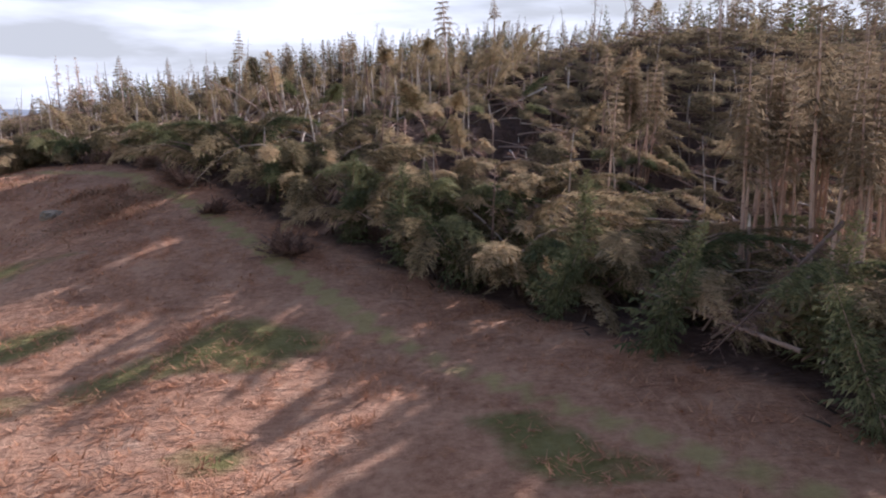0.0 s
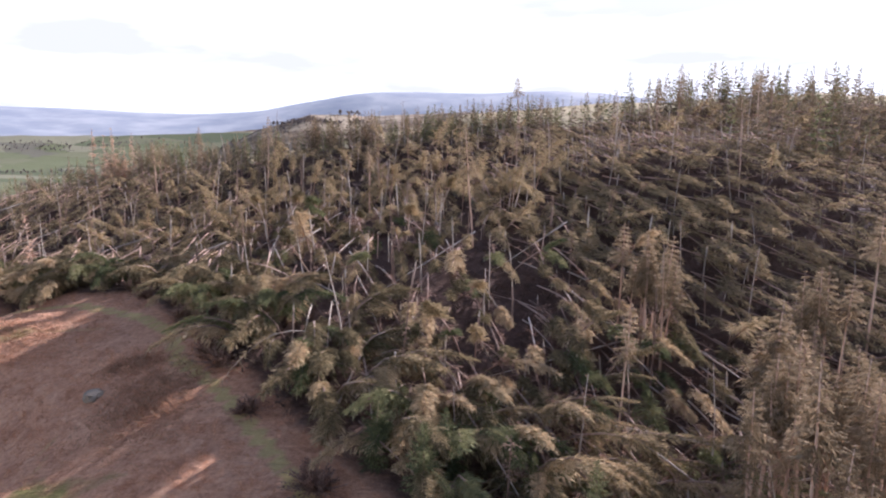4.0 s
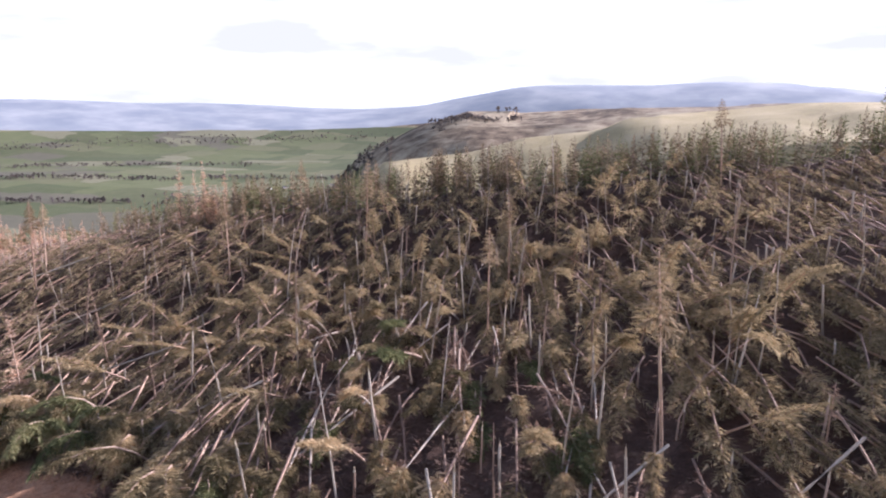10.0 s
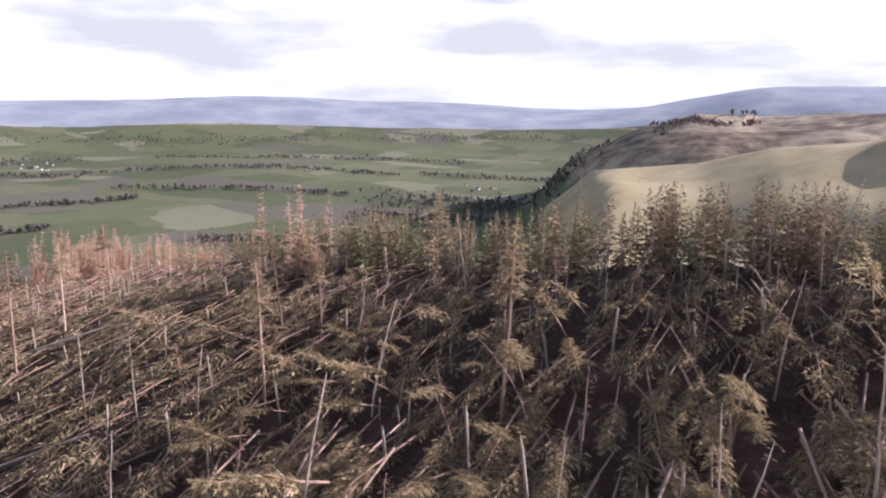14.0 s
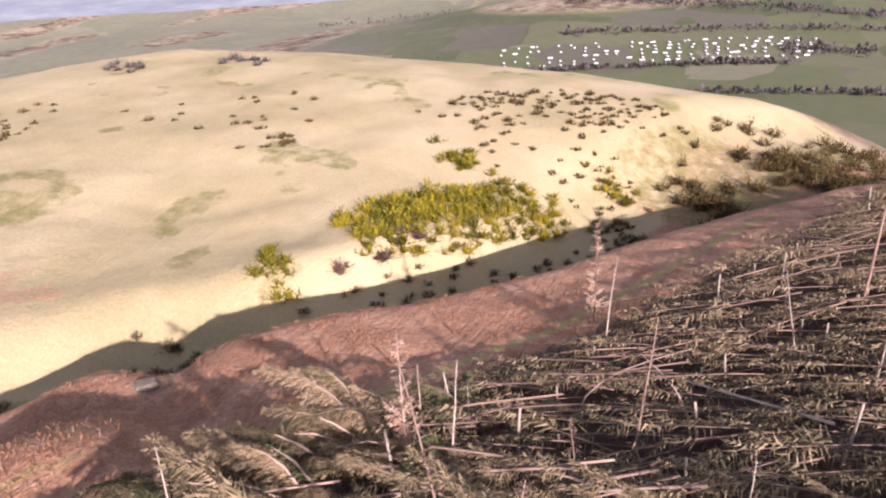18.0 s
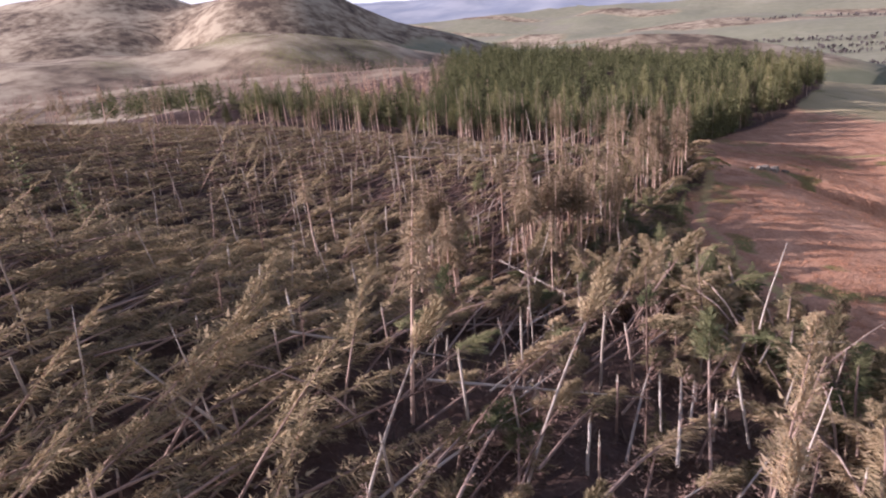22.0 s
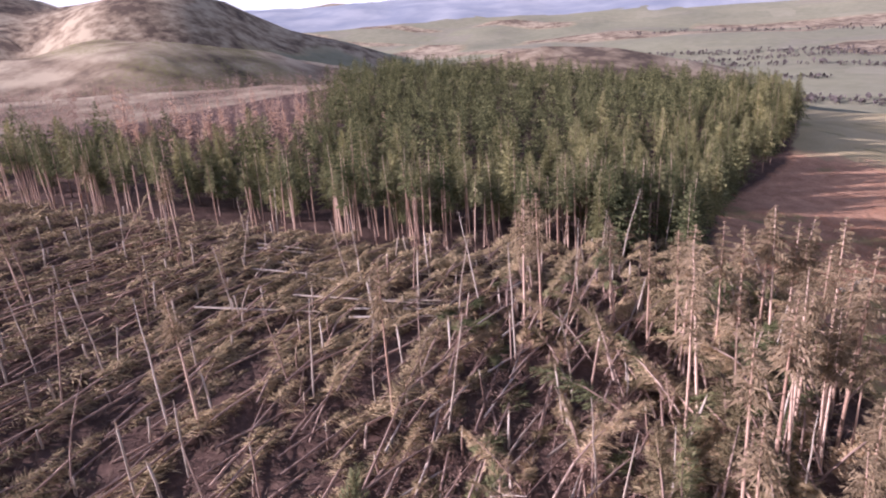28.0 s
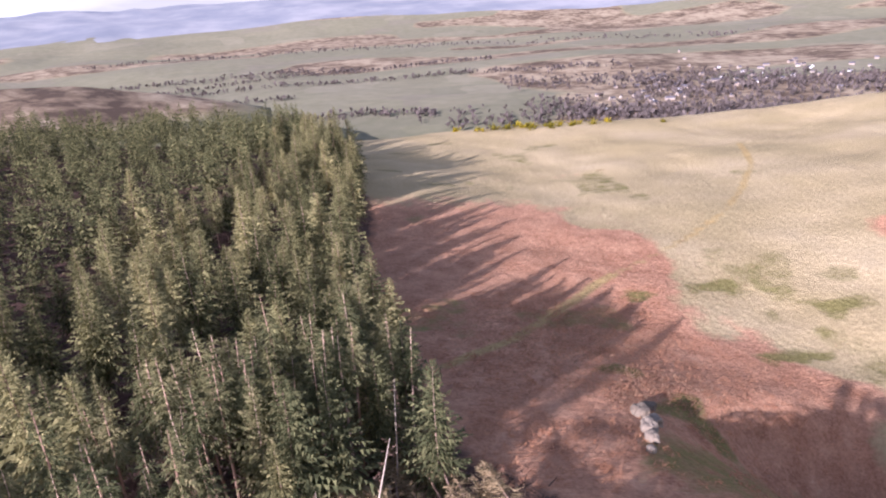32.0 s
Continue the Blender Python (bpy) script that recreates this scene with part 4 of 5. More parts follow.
repeat(green_kinds, poses[:300])
low = []
for k in range(4):
    t, c = conifer(rnd, 12.8, 2.8, 0.36, 10, 6, 3, 4)
    low.append((t.arrays(), c.arrays()))
stuff("far_spruce_crowns", [(low[k % 4][1], m) for k, m in enumerate(poses[300:])], M_STAND, "green crowns of the plantation farther off", "trees")
north = []
for i in range(480):
    u = rnd.uniform(0.12, 1) * (len(NORTH) - 1)
    k = min(int(u), len(NORTH) - 2)
    a, b = NORTH[k], NORTH[k + 1]
    north.append((a[0] + (b[0] - a[0]) * (u - k) + rnd.gauss(0, 3), a[1] + (b[1] - a[1]) * (u - k) + rnd.gauss(1, 4)))
for i in range(140):
    u = rnd.uniform(0.4, 4.6)
    k = int(u)
    a, b = NORTH[k], NORTH[k + 1]
    north.append((a[0] + (b[0] - a[0]) * (u - k) + rnd.gauss(0, 3), a[1] + (b[1] - a[1]) * (u - k) + rnd.gauss(3, 4)))
for i in range(300):
    north.append((rnd.uniform(45, 230), rnd.uniform(80, 235)))
nposes = [scaled(pose(x, y, place(x, y, -0.1), 0, 0, rnd.uniform(0, 360)), rnd.uniform(0.45, 0.78) if y > 150 and x < 45 else rnd.uniform(0.6, 1.08)) for x, y in north]
nt = [(*conifer(rnd, 12, 2.0, 0.25, 9, 6, 2, 4)[:1], None, conifer(rnd, 12, 2.4, 0.06, 9, 6, 2, 4)[1]) for _ in range(4)]
stuff("crest_trunks", [(nt[k % 4][0].arrays(), m) for k, m in enumerate(nposes)], M_BARK, "trunks of the trees along the crest", "trees")
stuff("crest_crowns", [(nt[k % 4][2].arrays(), m) for k, m in enumerate(nposes) if k % 3], M_CREST, "dull olive crowns of the trees along the crest", "trees")
stuff("dark_crest_crowns", [(nt[k % 4][2].arrays(), m) for k, m in enumerate(nposes) if not k % 3], M_GREEN, "dark green crowns of the trees along the crest", "trees")


# ---- larches ----
def larch(rnd, h=12.0, sprays=80):
    trunk, tw = Shape(), Shape()
    trunk.tube(wavy(h, 0.01, rnd), [0.14, 0.11, 0.08, 0.05, 0.015], 6)
    for k in range(sprays):
        t = rnd.uniform(0.08, 0.98)
        a, ln = rnd.uniform(0, 6.28), (1.9 * (1 - t) ** 0.8 + 0.25) * rnd.uniform(0.7, 1.15)
        tw.spray((0, 0, h * t), (math.cos(a), math.sin(a), 0.35), ln, ln * 0.28 + 0.06, 0.12, 5, rnd, 0.018, 0.0, 0.36, 0.9)
    return trunk, tw


larch_kinds = []
for k in range(4):
    t, c = larch(rnd, 11 + k)
    larch_kinds.append(thing("larch", [("trunk", t.mesh("trunk", M_BARK), ""), ("crown", c.mesh("crown", M_LARCH), "bare pinkish-brown twigs")],
                             "bare winter larch with pinkish-brown twigs", "tree", "larches"))
spots = [(-165 + rnd.gauss(0, 5), rnd.uniform(166, 222)) for _ in range(210)]
spots += [(-82 + rnd.gauss(0, 2.5), 163 + rnd.gauss(0, 2.5)) for _ in range(7)]
spots += [(x, y) for x, y in [(rnd.uniform(140, 205), rnd.uniform(-130, -45)) for _ in range(160)] if x > 138 + 0.83 * (-64 - y) and line_distance(x, y, FRONT) > 34][:60]
spots += [(132, -87), (104, -78), (99, -72), (112, -92), (-63.7, 97.6), (-92.7, 105.9)]
repeat(larch_kinds, [scaled(pose(x, y, place(x, y, -0.1), rnd.gauss(0, 2), rnd.gauss(0, 2), rnd.uniform(0, 360)), rnd.uniform(0.75, 1.05)) for x, y in spots])

far_larch = [larch(rnd, 12, 19) for _ in range(3)]
spots = [(rnd.uniform(140, 470), rnd.uniform(-300, 45)) for _ in range(4200)]
spots = [(x, y) for x, y in spots if x > 128 + 0.83 * (-64 - y) + 14 * roll(x, y, 14, 41) and line_distance(x, y, FRONT) > 38 and y < 0.23 * x - 60][:1800]
poses = [scaled(pose(x, y, place(x, y, -0.1), 0, 0, rnd.uniform(0, 360)), rnd.uniform(0.7, 1.0)) for x, y in spots]
stuff("far_larch_crowns", [(far_larch[k % 3][1].arrays(), m) for k, m in enumerate(poses)], M_LARCH_SHADED, "pinkish-brown larches behind the spruces", "trees")

# ---- edge trees with crowns down to the ground ----
edge_kinds = []
for k in range(3):
    t, c = conifer(rnd, 11 + k, 3.0, 0.04, 24, 8, 7)
    edge_kinds.append(thing("edge_spruce", [("trunk", t.mesh("trunk", M_BARK), ""), ("crown", c.mesh("crown", M_GREEN), "olive needles down to the ground")],
                            "broad spruce clothed to the ground at the plantation edge", "tree", "edge spruces"))
big = [(54, -38.5, 1.22), (44, -42.5, 1.0), (51.5, -41, 1.0), (56.5, -41, 1.1), (48, -47, 0.95), (45.5, -52, 0.9)]
tucked = [(14.5, 19), (15, 24), (9.5, 27), (11, 31), (6, 33), (8, 36), (2.5, 38), (5, 41), (-2, 42), (0, 45), (-6, 46)]
spots = [(x, y) for x, y in zip(np.linspace(49, 52, 14) + np.random.RandomState(3).uniform(-1.5, 1.5, 14), np.linspace(-60, -118, 14))]
repeat(edge_kinds, [scaled(pose(x, y, place(x, y, -0.1), 0, 0, rnd.uniform(0, 360)), q) for x, y, q in big]
       + [scaled(pose(x, y, place(x, y, -0.1), 0, 0, rnd.uniform(0, 360)), rnd.uniform(0.8, 1.05)) for x, y in spots]
       + [scaled(pose(x, y, place(x, y, -0.1), rnd.gauss(0, 15), rnd.gauss(0, 15), rnd.uniform(0, 360)), rnd.uniform(0.42, 0.64)) for x, y in tucked])


# ---- bushes on the edge, in the gully and on the far slope ----
def bush(rnd, radius=1.6, tall=1.7, sprays=90, pairs=3):
    b = Shape()
    lumps = [(rnd.uniform(-0.6, 0.6) * radius, rnd.uniform(-0.6, 0.6) * radius, rnd.uniform(0.5, 1.0)) for _ in range(5)]
    for k in range(sprays):
        lx, ly, lz = lumps[k % 5]
        a, e = rnd.uniform(0, 6.28), rnd.uniform(0.05, 1.5)
        way = (math.cos(a) * math.cos(e), math.sin(a) * math.cos(e), math.sin(e))
        ln = rnd.uniform(0.5, 0.95) * tall * lz
        b.spray((lx, ly, 0.1), way, ln * (0.8 + 0.4 * math.cos(e)), 0.30, 0.1, pairs, rnd, 0.02, 0.0, 0.34, 0.5)
    return b


def bush_family(name, mat, label, category, group, radius, tall, sprays, spots, lo=0.7, hi=1.3, pairs=3):
    kinds = []
    for k in range(3):
        ob = new(name, bush(rnd, radius, tall, sprays, pairs).mesh(name, mat))
        kinds.append(tagged(ob, label, category, group))
    repeat(kinds, [scaled(pose(x, y, place(x, y, -0.1), 0, 0, rnd.uniform(0, 360)), rnd.uniform(lo, hi)) for x, y in spots])


def blot(cx, cy, sx, sy, n, turn=0.0):
    c, q = math.cos(turn), math.sin(turn)
    out = []
    for _ in range(n):
        u, v = rnd.gauss(0, sx), rnd.gauss(0, sy)
        out.append((cx + u * c - v * q, cy + u * q + v * c))
    return out


GORSE = [(-139, 47), (-155, 52), (-169, 60), (-183, 81), (-174, 88), (-153, 78), (-141, 72), (-129, 60)]
gorse = [tuple(p) for p in samples(GORSE, 2.35)] + blot(-117, 48, 3.5, 2, 14, 0.6) + blot(-182, 60, 5, 2.5, 20, 0.9) + blot(-198, 93, 3, 3, 14, 0.6) + blot(-140, -58, 5, 4, 18)
gorse += blot(-26, -252, 16, 3, 26, -0.3)
bush_family("gorse_bush", M_GORSE, "yellow-green gorse bush in flower on the gully side", "bush", "gorse bushes", 2.4, 3.1, 60, gorse)
SCRUB_EAST = [(-223, 37), (-237, 50), (-256, 80), (-239, 113), (-220, 92), (-212, 62)]
SCRUB_WEST = [(-178, -124), (-190, -77), (-156, -48), (-133, -62)]
scrub = [tuple(p) for p in samples(SCRUB_EAST, 2.7) if rnd.random() < 0.45 + 0.4 * float(roll(p[0], p[1], 9, 61))] + [tuple(p) for p in samples(SCRUB_WEST, 4.6) if rnd.random() < 0.5]
scrub += blot(-200, 92, 8, 6, 30, 0.7) + blot(-174, 14, 3, 2, 10) + blot(-186, -10, 16, 14, 20) + blot(-205, 60, 10, 8, 24, 0.9)
scrub += blot(-182, 97, 12, 5, 40, 0.45)
bush_family("copse_tree", M_SCRUB, "dark bushy tree of the copse at the gully foot", "tree", "copse trees", 2.6, 5.0, 70, blot(-214, 148, 15, 6, 40, 0.3) + blot(-200, 118, 12, 4, 34, 0.5) + blot(-232, 138, 14, 7, 60, 0.5) + blot(-256, 164, 15, 8, 40, 0.4))
bush_family("dark_gorse_bush", M_SCRUB, "dark olive gorse bush on the dry grass slope", "bush", "dark gorse bushes", 1.7, 1.6, 40, scrub)
thorn = []
for (ax, ay), (bx, by), n, q in (((-55, -28), (-62, 0), 55, 3.0), ((-62, 0), (-70, 14), 40, 3.5), ((-66, 22), (-95, 53), 20, 3.5), ((-95, 53), (-125, 80), 20, 4.0), ((-125, 80), (-167, 106), 20, 5.0)):
    for _ in range(n):
        u = rnd.random()
        thorn.append((ax + (bx - ax) * u + rnd.gauss(0, q), ay + (by - ay) * u + rnd.gauss(0, q)))
for (ax, ay), (bx, by), n in (((-85, 43), (-110, 68), 24), ((-110, 68), (-140, 90), 34), ((-140, 90), (-175, 110), 44)):
    for _ in range(n):
        u, q = rnd.random(), rnd.uniform(2, 15)
        thorn.append((ax + (bx - ax) * u - 0.62 * q, ay + (by - ay) * u - 0.78 * q))
thorn += blot(-62, 20, 4, 5, 12) + blot(-140, 62, 10, 4, 14, 0.5) + blot(-66, -6, 5, 2, 10)
bush_family("bare_scrub", M_THORN, "bare brown thorn scrub in the gully", "bush", "thorn scrub", 1.3, 2.1, 48, thorn)
bush_family("hilltop_thorn", M_WOODS, "bare wind-shaped thorn tree on the hill crest", "tree", "hilltop thorns", 2.2, 4.2, 80, blot(-232, -90, 9, 4, 8, 1.1) + blot(-252, -50, 8, 4, 8, 1.1))
sallow = [(-137, 57), (-131, 62), (-139, 66), (-125, 57), (-45, 89), (-42, 85), (-50, 90), (-38, 81), (-24.5, 62.5), (-22, 60), (-57, 92), (-62, 95), (-30, 72), (-27, 67), (-66, 100), (-55.3, 89.6), (-18, 53), (-10, 44), (-70, 101), (44, -44), (36, -32), (30, -22)]
bush_family("sallow_bush", M_DRY, "tan bare-twigged bush at the forest edge", "bush", "edge bushes", 1.5, 2.8, 170, sallow, 0.8, 1.2, 7)


# ---- named fallen and leaning trunks ----
def stem(a, b, up_a, up_b, r=0.13, sag=0.0):
    pa, pb = Vector((*a, place(*a, up_a))), Vector((*b, place(*b, up_b)))
    sh = Shape()
    pts = [pa.lerp(pb, t) + Vector((0, 0, sag * math.sin(t * math.pi))) for t in (0, 0.2, 0.4, 0.6, 0.8, 1)]
    sh.tube(pts, [r, r * 0.93, r * 0.83, r * 0.7, r * 0.55, r * 0.3], 7)
    ob = tagged(new("stripped_spruce"), "pale stripped trunk of a thrown spruce lying across others", "fallen tree", "pale trunks")
    part("trunk", sh.mesh("trunk", M_PALE), ob, "pale barkless trunk")
    tw = Shape()
    for k in range(34):
        t = rnd.uniform(0.45, 1.0)
        p = pa.lerp(pb, t) + Vector((0, 0, sag * math.sin(t * math.pi)))
        q = rnd.uniform(0, 6.28)
        tw.spray(p, Vector((math.cos(q), math.sin(q), rnd.uniform(0, 0.6))) + (pb - pa).normalized() * 0.7, rnd.uniform(0.4, 1.3), 0.22, 0.3, 4, rnd, 0.012, 0, 0.2, 1.0)
    tagged(part("withered_tip", tw.mesh("withered_tip", M_FALLEN), ob, "withered branches at the tip"), kind="stuff")


stem((11.2, 59.1), (17.5, 42), 0.6, 2.6, 0.15)
stem((26, 47), (3.3, 55.5), 2.2, 0.7, 0.12)
stem((22.4, 71.5), (15.5, 62), 0.9, 1.2, 0.15)
stem((17.1, 67.7), (3, 58.5), 0.8, 1.3, 0.1)
stem((-13.8, 60), (-20.5, 55.5), 3.2, 1.2, 0.07, 1.6)
stem((-12.6, 70.3), (-19.5, 76), 1.6, 1.6, 0.09, 0.7)
stem((68, -27), (60, -34), 0.4, 6.5, 0.11)
stem((63, -21), (52, -30), 0.8, 0.8, 0.12)
stem((72, -8), (58, -22), 0.8, 1.2, 0.12)
stem((66, -12), (55, -18), 1.0, 0.6, 0.12)
stem((88, 2), (74, -6), 1.2, 0.8, 0.12)
stem((80, 12), (66, 4), 1.5, 0.8, 0.12)
for ax, ay, bx, by in ((69, -21.6, 60.4, -27.7), (72.6, -13.9, 64, -19), (66, 3, 56, -3), (67, 1.5, 57, -4.5), (65, 5, 55, -1), (74, 3.8, 58, -2), (92, -4.7, 83, -9.5), (91, -6.5, 82, -10.5), (93, -8, 84, -12.5), (88, -3, 79, -7), (75.6, -2.2, 68, -5)):
    stem((ax, ay), (bx, by), rnd.uniform(0.8, 1.6), rnd.uniform(0.8, 1.6), rnd.uniform(0.1, 0.13))
stem((7.5, 97), (9.5, 101), 0.3, 6.5, 0.12)
stem((-4, 66), (2, 52), 0.7, 1.0, 0.09)
stem((2, 86), (-8, 74), 2.6, 0.9, 0.11)
stem((-20, 96), (-26, 84), 2.4, 0.6, 0.12)
stem((14, 88), (4, 78), 3.0, 1.0, 0.12)
stem((-34, 97), (-43, 87), 2.0, 1.0, 0.12)
stem((-50, 108), (-62, 97), 2.0, 1.2, 0.12)
stem((-70, 124), (-80, 112), 2.4, 1.2, 0.12)
stem((-92, 140), (-104, 126), 2.4, 1.2, 0.12)


# dead spruces thrown out of the edge, with their side branches like a feather
def feathered(a, b, up_a, up_b):
    pa, pb = Vector((*a, place(*a, up_a))), Vector((*b, place(*b, up_b)))
    sh, tw = Shape(), Shape()
    sh.tube([pa.lerp(pb, t) for t in (0, 0.25, 0.5, 0.75, 1)], [0.11, 0.095, 0.075, 0.05, 0.015], 7)
    way = (pb - pa).normalized()
    side = way.cross(Vector((0, 0, 1))).normalized()
    for k in range(64):
        t = 0.18 + 0.8 * k / 64
        ln = (2.6 * (1 - t) + 0.7) * rnd.uniform(0.6, 1.15)
        tw.spray(pa.lerp(pb, t), side * rnd.choice((1, -1)) * 1.2 + way * 0.9 + Vector((0, 0, rnd.uniform(-0.2, 0.7))), ln, 0.16, 0.12, 4, rnd, 0.022, 0.0, 0.06, 0.5)
    ob = tagged(new("dead_spruce"), "dead spruce thrown from the wood edge with bare feathery branches", "fallen tree", "feathered trees")
    part("trunk", sh.mesh("trunk", M_BARK), ob, "grey-brown trunk")
    tagged(part("branchwork", tw.mesh("branchwork", M_DRY), ob, "bare brown side branches"), kind="stuff")


feathered((1.5, 38.6), (-7.5, 48), 1.2, 2.6)
feathered((14, 23.8), (9, 29), 1.0, 2.4)
feathered((17, 27), (10, 22.6), 5.5, 1.6)
feathered((-5, 52), (-12.5, 58), 3.0, 2.2)

# ---- stones ----
def boulder(x, y, size, flat=0.6, kind="boulder", label="pale grey sandstone boulder lying in the bracken"):
    bm = bmesh.new()
    bmesh.ops.create_icosphere(bm, subdivisions=3, radius=size)
    for v in bm.verts:
        big = max(abs(v.co.x), abs(v.co.y), abs(v.co.z)) / size
        k = 0.55 + 0.42 / big + 0.30 * noise.noise(v.co * (1.7 / size) + Vector((x, y, 0))) + 0.14 * noise.noise(v.co * (5 / size) + Vector((0, x, y)))
        v.co = Vector((v.co.x * k, v.co.y * k * 0.8, v.co.z * k * flat))
    me = bpy.data.meshes.new(kind)
    bm.to_mesh(me)
    bm.free()
    me.materials.append(M_ROCK)
    tagged(new(kind, me), label, "rock").matrix_basis = pose(x, y, place(x, y, size * flat * 0.1), 0, 0, rnd.uniform(0, 360))


boulder(-33, 57.2, 1.0, 0.5)
boulder(-74.7, 62, 1.3, 0.6)
boulder(-143, 87, 1.1, 0.7)
for x, y, q, f in ((23.6, -48.6, 1.0, 1.1), (22.9, -50.6, 1.25, 1.25), (21.6, -52.6, 1.1, 1.0), (22.0, -54.6, 1.35, 1.05), (20.2, -56.6, 1.0, 0.7), (24.6, -46.6, 0.7, 0.8)):
    boulder(x, y, q * 0.85, f * 0.8, "outcrop", "pale sandstone outcrop at the head of the gully")

# ---- brash on the forest floor, and bracken ----
g = np.random.RandomState(5)


def scatter_triangles(name, pts, size, flatness, mat, label, category, per=1):
    """Thin upright or lying slips of litter, joined."""
    n = len(pts) * per
    p = np.repeat(pts, per, 0) + g.normal(0, size * 0.5, (n, 2))
    z = height(p[:, 0], p[:, 1])
    a, e = g.uniform(0, 6.28, n), g.uniform(-0.1, 1.0, n) * flatness
    ln, w = size * g.uniform(0.5, 1.5, n), size * g.uniform(0.05, 0.14, n)
    way = np.stack([np.cos(a) * np.cos(e), np.sin(a) * np.cos(e), np.sin(e)], 1) * ln[:, None]
    side = np.stack([-np.sin(a), np.cos(a), np.zeros(n)], 1) * w[:, None]
    base = np.stack([p[:, 0], p[:, 1], z + g.uniform(0, size * 0.25, n)], 1)
    v = np.stack([base - side, base + side, base + way], 1).reshape(-1, 3)
    me = bpy.data.meshes.new(name)
    fill_mesh(me, v, np.arange(3 * n).reshape(-1, 3))
    me.materials.append(mat)
    return tagged(new(name, me), label, category, kind="stuff")


floor_pts = np.stack([g.uniform(-190, 190, 60000), g.uniform(-45, 215, 60000)], 1)
floor_pts = floor_pts[inside(floor_pts[:, 0], floor_pts[:, 1], FALLEN_ZONE)]
near_d = line_distance(floor_pts[:, 0], floor_pts[:, 1], FLIGHT)
floor_pts = floor_pts[g.uniform(0, 1, len(near_d)) < np.clip(1.3 - near_d / 130, 0.12, 1)]
scatter_triangles("brash", floor_pts, 0.9, 0.8, M_BRASH, "broken twigs and brash covering the forest floor", "brash", 5)
brake_pts = np.stack([g.uniform(-110, 40, 70000), g.uniform(-95, 120, 70000)], 1)
ok = ~inside(brake_pts[:, 0], brake_pts[:, 1], FALLEN_ZONE) & ~inside(brake_pts[:, 0], brake_pts[:, 1], STAND_ZONE)
d = line_distance(brake_pts[:, 0], brake_pts[:, 1], EDGE)
ok &= d + 12 * roll(brake_pts[:, 0], brake_pts[:, 1], 22, 11) + 7 * roll(brake_pts[:, 0], brake_pts[:, 1], 8, 24) < 46
ok &= line_distance(brake_pts[:, 0], brake_pts[:, 1], PATHS[0]) > 1.2
clump = roll(brake_pts[:, 0], brake_pts[:, 1], 7, 21) + 0.6 * roll(brake_pts[:, 0], brake_pts[:, 1], 2.5, 22)
brake_pts = brake_pts[ok & (clump > -0.1)]
scatter_triangles("bracken", brake_pts, 0.4, 0.75, M_BRAKE, "collapsed rust-brown bracken fronds on the slope", "bracken", 5)

M_FROND = foliage("pale_bracken", [(0.0, (0.24, 0.11, 0.06)), (0.5, (0.42, 0.25, 0.14)), (1.0, (0.60, 0.44, 0.28))], 0.2)
pale = []
for cx, cy, sx, sy, n in ((-26.5, 55, 2.6, 4, 1500), (-31.6, 62, 2, 1.2, 500), (-50, 71, 6, 4, 1600), (22, -78, 9, 9, 2600), (12, -112, 12, 14, 2600), (-62, 62, 7, 4, 1200), (18, -60, 6, 4, 900)):
    pale += [(rnd.gauss(cx, sx), rnd.gauss(cy, sy)) for _ in range(n)]
scatter_triangles("pale_bracken", np.array(pale), 0.5, 0.6, M_FROND, "bleached tan bracken fronds in patches", "bracken", 2)

# ---- the valley: woods, hedges, houses and caravans ----
crowns = []
for k in range(4):
    c = Shape()
    for _ in range(4):
        a, e = rnd.uniform(0, 6.28), rnd.uniform(0.0, 1.5)
        c.spray((0, 0, 3), (math.cos(a) * math.cos(e), math.sin(a) * math.cos(e), math.sin(e) * 1.2), rnd.uniform(3, 6), 2.6, 0.1, 2, rnd, 0.3, 0, 0.8, 0.4)
    c.tube([(0, 0, -1), (0, 0, 5)], [0.5, 0.3], 4)
    crowns.append(c.arrays())
woods = []


def belt(bearing0, dist0, bearing1, dist1, n, wide, size=1.0):
    for _ in range(int(n * 1.6)):
        u = rnd.random()
        b, d = radians(bearing0 + (bearing1 - bearing0) * u), dist0 + (dist1 - dist0) * u + rnd.gauss(0, wide)
        x, y = -math.sin(b) * d - 20 + rnd.gauss(0, wide * 0.3), math.cos(b) * d + 80
        woods.append(scaled(pose(x, y, place(x, y, -0.4), 0, 0, rnd.uniform(0, 360)), rnd.uniform(0.8, 1.7) * size))


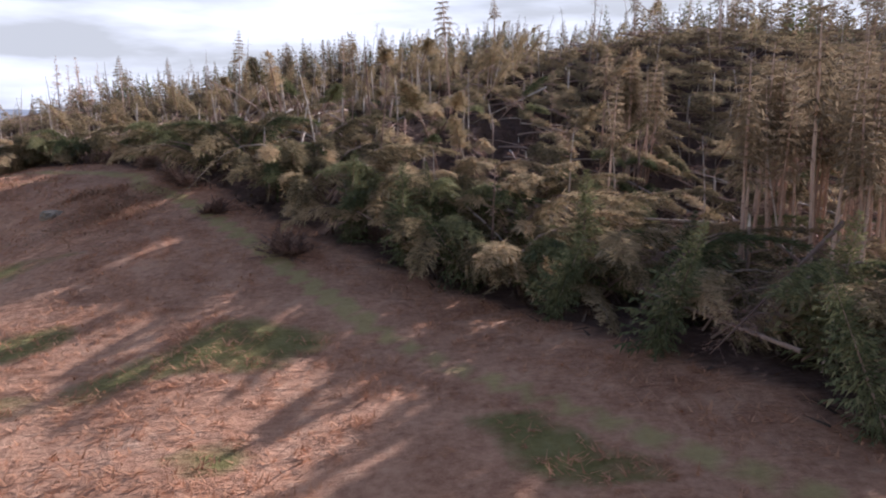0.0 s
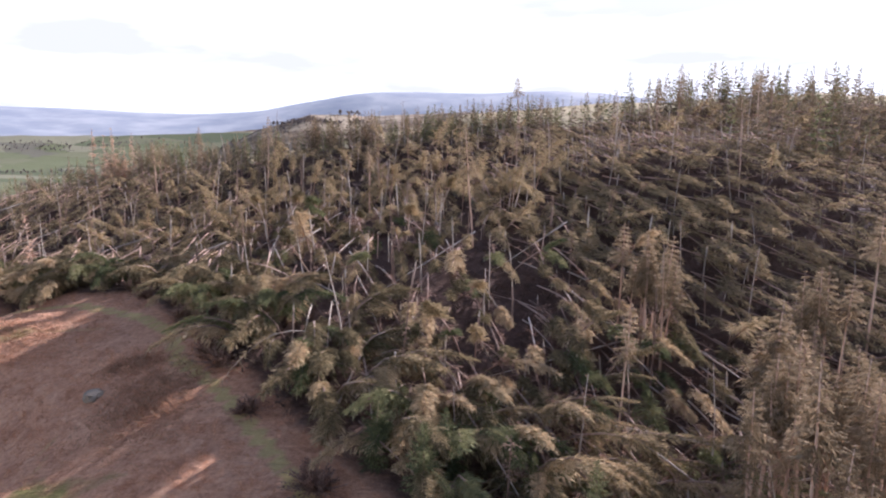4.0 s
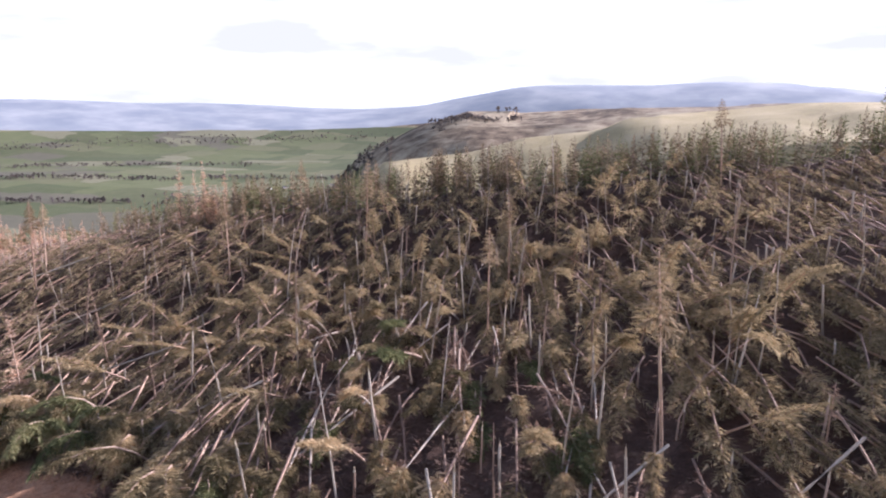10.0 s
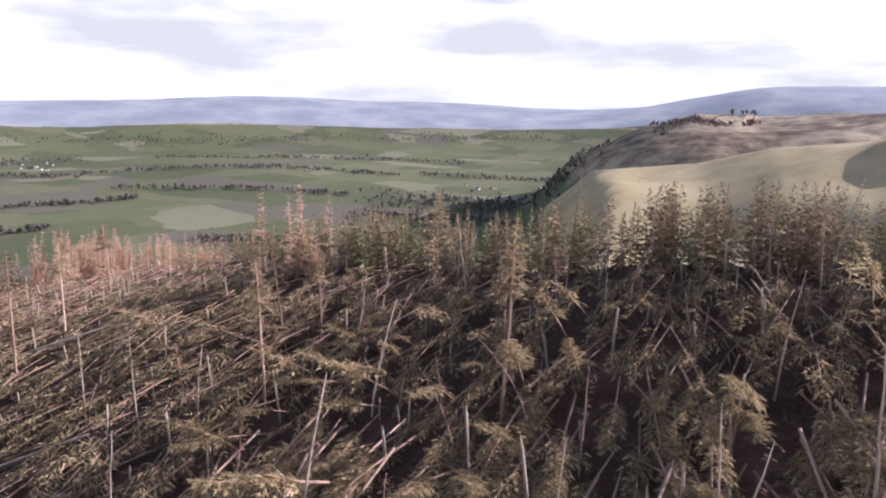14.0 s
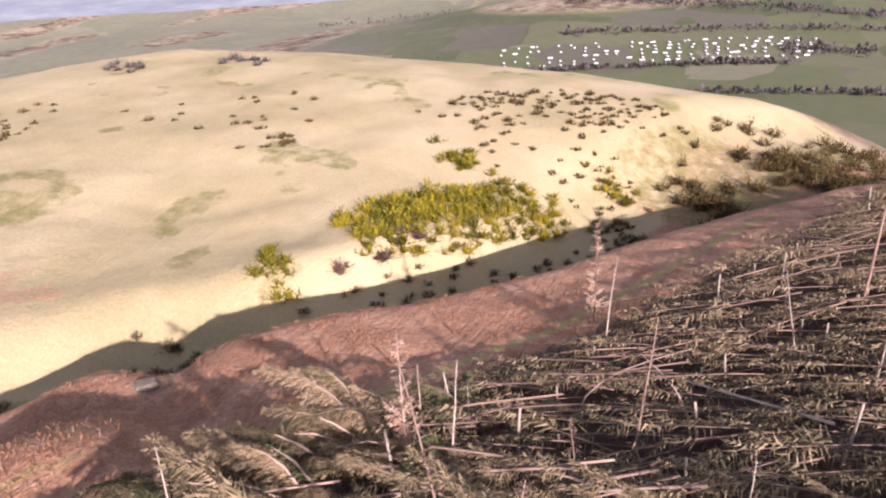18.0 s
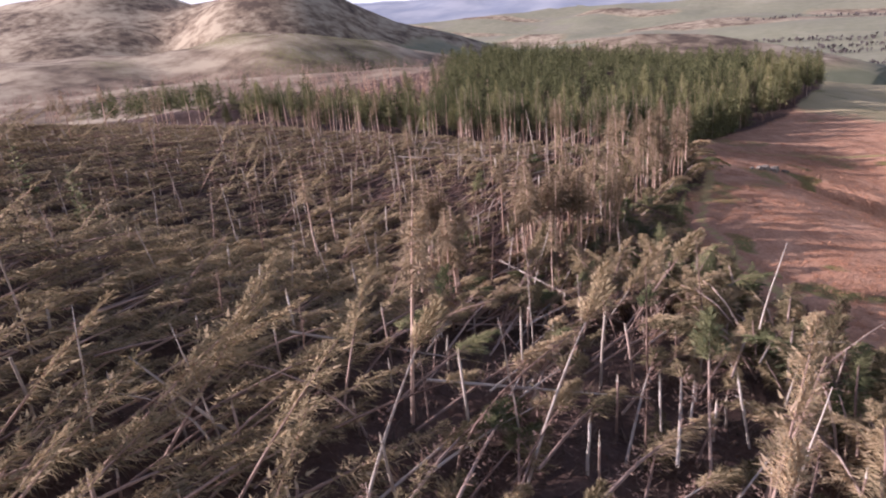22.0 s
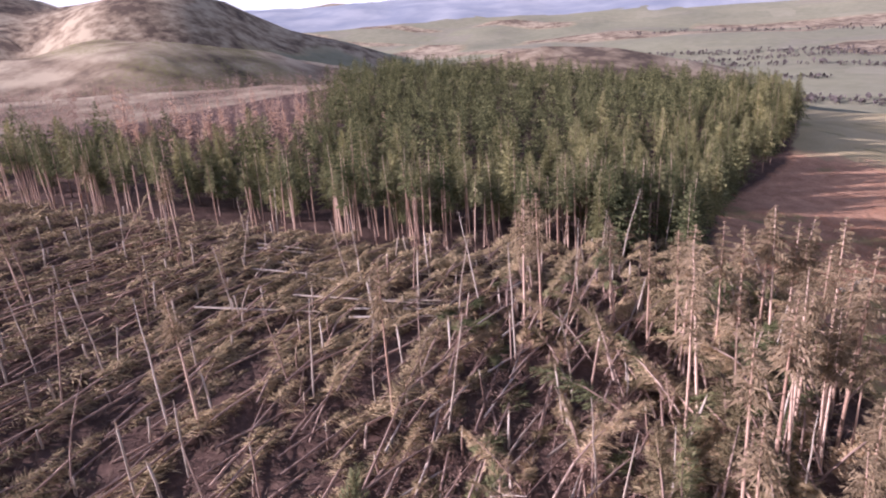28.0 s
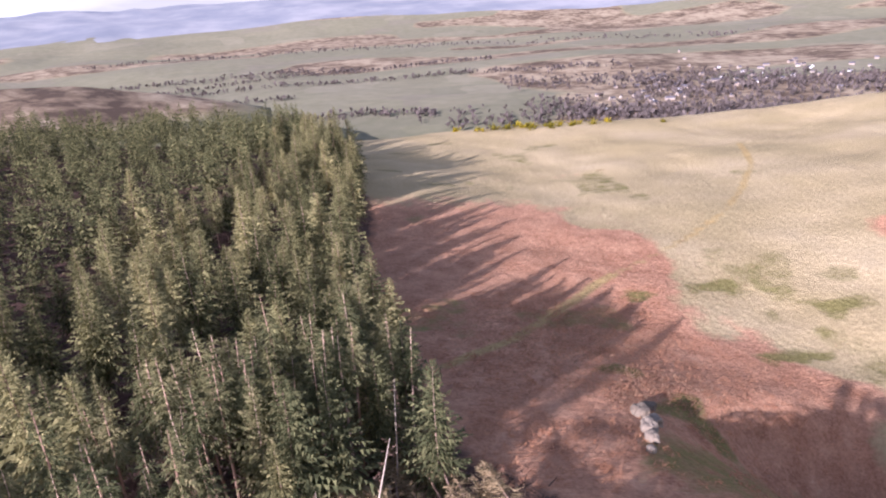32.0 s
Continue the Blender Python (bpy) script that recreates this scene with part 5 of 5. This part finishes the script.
for args in ((83, 1300, 106, 1230, 150, 6), (78, 1420, 84, 1400, 60, 20), (152, 1150, 166, 1200, 130, 40), (18, 1500, 30, 1350, 90, 40), (22, 1150, 40, 1250, 110, 20), (10, 1750, 34, 2000, 140, 30), (44, 980, 52, 1010, 60, 18), (30, 2500, 55, 2700, 160, 40),
             (60, 1900, 78, 2300, 170, 30), (78, 1800, 100, 1850, 260, 30), (84, 2350, 104, 2500, 170, 50), (56, 1500, 70, 1350, 90, 8), (62, 1150, 90, 1080, 120, 5),
             (40, 1500, 58, 1650, 90, 10), (140, 1050, 176, 1150, 300, 70), (138, 1500, 170, 1600, 260, 60), (142, 820, 160, 900, 130, 40), (176, 1250, 198, 1400, 130, 20),
             (180, 2100, 210, 2300, 170, 20), (196, 1500, 215, 1250, 120, 14), (8, 1330, 15, 1250, 130, 30, 0.8), (2, 700, 14, 640, 120, 14, 0.35), (90, 3300, 120, 3000, 200, 60),
             (50, 3300, 90, 3600, 260, 60), (20, 3400, 50, 3300, 220, 60), (110, 1300, 135, 1200, 120, 30), (148, 640, 156, 660, 40, 12, 0.8), (150, 2600, 200, 2900, 200, 40), (141, 1400, 160, 1450, 420, 110), (146, 1150, 168, 1250, 260, 60), (160, 1750, 196, 1900, 160, 15), (170, 2100, 200, 2000, 160, 15), (186, 1600, 206, 1700, 120, 12), (20, 1300, 38, 1450, 220, 70), (36, 1900, 60, 2050, 160, 25), (70, 1650, 100, 1500, 140, 12), (60, 2700, 110, 2800, 300, 60)):
    belt(*args)
stuff("valley_trees", [(crowns[k % 4], m) for k, m in enumerate(woods)], M_WOODS, "bare winter trees in belts, hedges and woods of the valley", "trees")


def house_kind(lng, wid, h, wall_mat, roof_mat):
    wall, roof, stack = Shape(), Shape(), Shape()
    x, y = lng / 2, wid / 2
    c = [(-x, -y), (x, -y), (x, y), (-x, y)]
    for (ax, ay), (bx, by) in zip(c, c[1:] + c[:1]):
        wall.tri((ax, ay, -1.5), (bx, by, -1.5), (bx, by, h))
        wall.tri((ax, ay, -1.5), (bx, by, h), (ax, ay, h))
    top = h + wid * 0.4
    for s in (1, -1):
        wall.tri((s * x, -y, h), (s * x, y, h), (s * x, 0, top))
    o = 0.35
    for s in (1, -1):
        e1, e2, r1, r2 = (-x - o, s * (y + o), h - 0.2), (x + o, s * (y + o), h - 0.2), (-x - o, 0, top + 0.12), (x + o, 0, top + 0.12)
        roof.tri(e1, e2, r2)
        roof.tri(e1, r2, r1)
    stack.tube([(x * 0.8, 0, top - 0.5), (x * 0.8, 0, top + 1.1)], [0.6, 0.55], 4)
    ob = tagged(new("house"), "valley house with a slate roof" if wall_mat is M_STONE else "white-walled valley house with a slate roof", "house", "valley houses")
    part("wall", wall.mesh("wall", wall_mat), ob)
    part("roof", roof.mesh("roof", roof_mat), ob, "dark slate roof")
    part("chimney", stack.mesh("chimney", M_STONE), ob)
    return ob


houses = [house_kind(12, 8, 5.2, M_STONE, M_SLATE), house_kind(15, 8, 5, M_STONE, M_SLATE), house_kind(10, 7, 4.6, M_WHITE, M_SLATE), house_kind(22, 9, 4.5, M_STONE, M_SLATE), house_kind(11, 7.5, 5, M_STONE, M_SLATE)]
sites = []


def hamlet(bearing, dist, sb, sd, n):
    for _ in range(n):
        b, d = radians(rnd.gauss(bearing, sb)), rnd.gauss(dist, sd)
        sites.append((-math.sin(b) * d - 20, math.cos(b) * d + 80))


hamlet(155, 1500, 4, 170, 46)
hamlet(160, 1330, 4, 60, 16)
hamlet(147, 1700, 3, 120, 20)
hamlet(67, 2450, 3.5, 190, 44)
hamlet(24, 1700, 4, 120, 6)
sites += [(-150, -620), (-168, -633)]
repeat(houses, [scaled(pose(x, y, place(x, y, 0.2), 0, 0, rnd.uniform(0, 360)), rnd.uniform(0.6, 0.85)) for x, y in sites])


def caravan_kind(lng):
    r = Shape()
    bm = bmesh.new()
    bmesh.ops.create_cube(bm, size=1, matrix=Matrix.Diagonal((lng, 3.8, 2.6, 1)) @ Matrix.Translation((0, 0, 0.62)))
    bmesh.ops.bevel(bm, geom=bm.edges[:], offset=0.12, segments=1, affect="EDGES")
    me = bpy.data.meshes.new("body")
    bm.to_mesh(me)
    bm.free()
    me.materials.append(M_WHITE)
    for s in (1, -1):
        r.tri((-lng / 2 - 0.2, s * 2.1, 2.92), (lng / 2 + 0.2, s * 2.1, 2.92), (lng / 2 + 0.2, 0, 3.5))
        r.tri((-lng / 2 - 0.2, s * 2.1, 2.92), (lng / 2 + 0.2, 0, 3.5), (-lng / 2 - 0.2, 0, 3.5))
    ob = tagged(new("caravan"), "white static caravan in the valley holiday park", "caravan", "static caravans")
    part("body", me, ob)
    part("roof", r.mesh("roof", M_WHITE), ob)
    return ob


vans = [caravan_kind(11), caravan_kind(9)]
spots = []
for row in range(6):
    for k in range(26):
        b, d = radians(83.5 + 0.9 * k + rnd.gauss(0, 0.15)), 1340 + row * 27 + rnd.gauss(0, 4) - 3 * k
        if rnd.random() < (0.95 if k < 14 else 0.55):
            spots.append((-math.sin(b) * d - 30, math.cos(b) * d + 115))
repeat(vans, [scaled(pose(x, y, place(x, y, 0.3), 0, 0, rnd.choice((20, 25, 110))), 0.85) for x, y in spots])
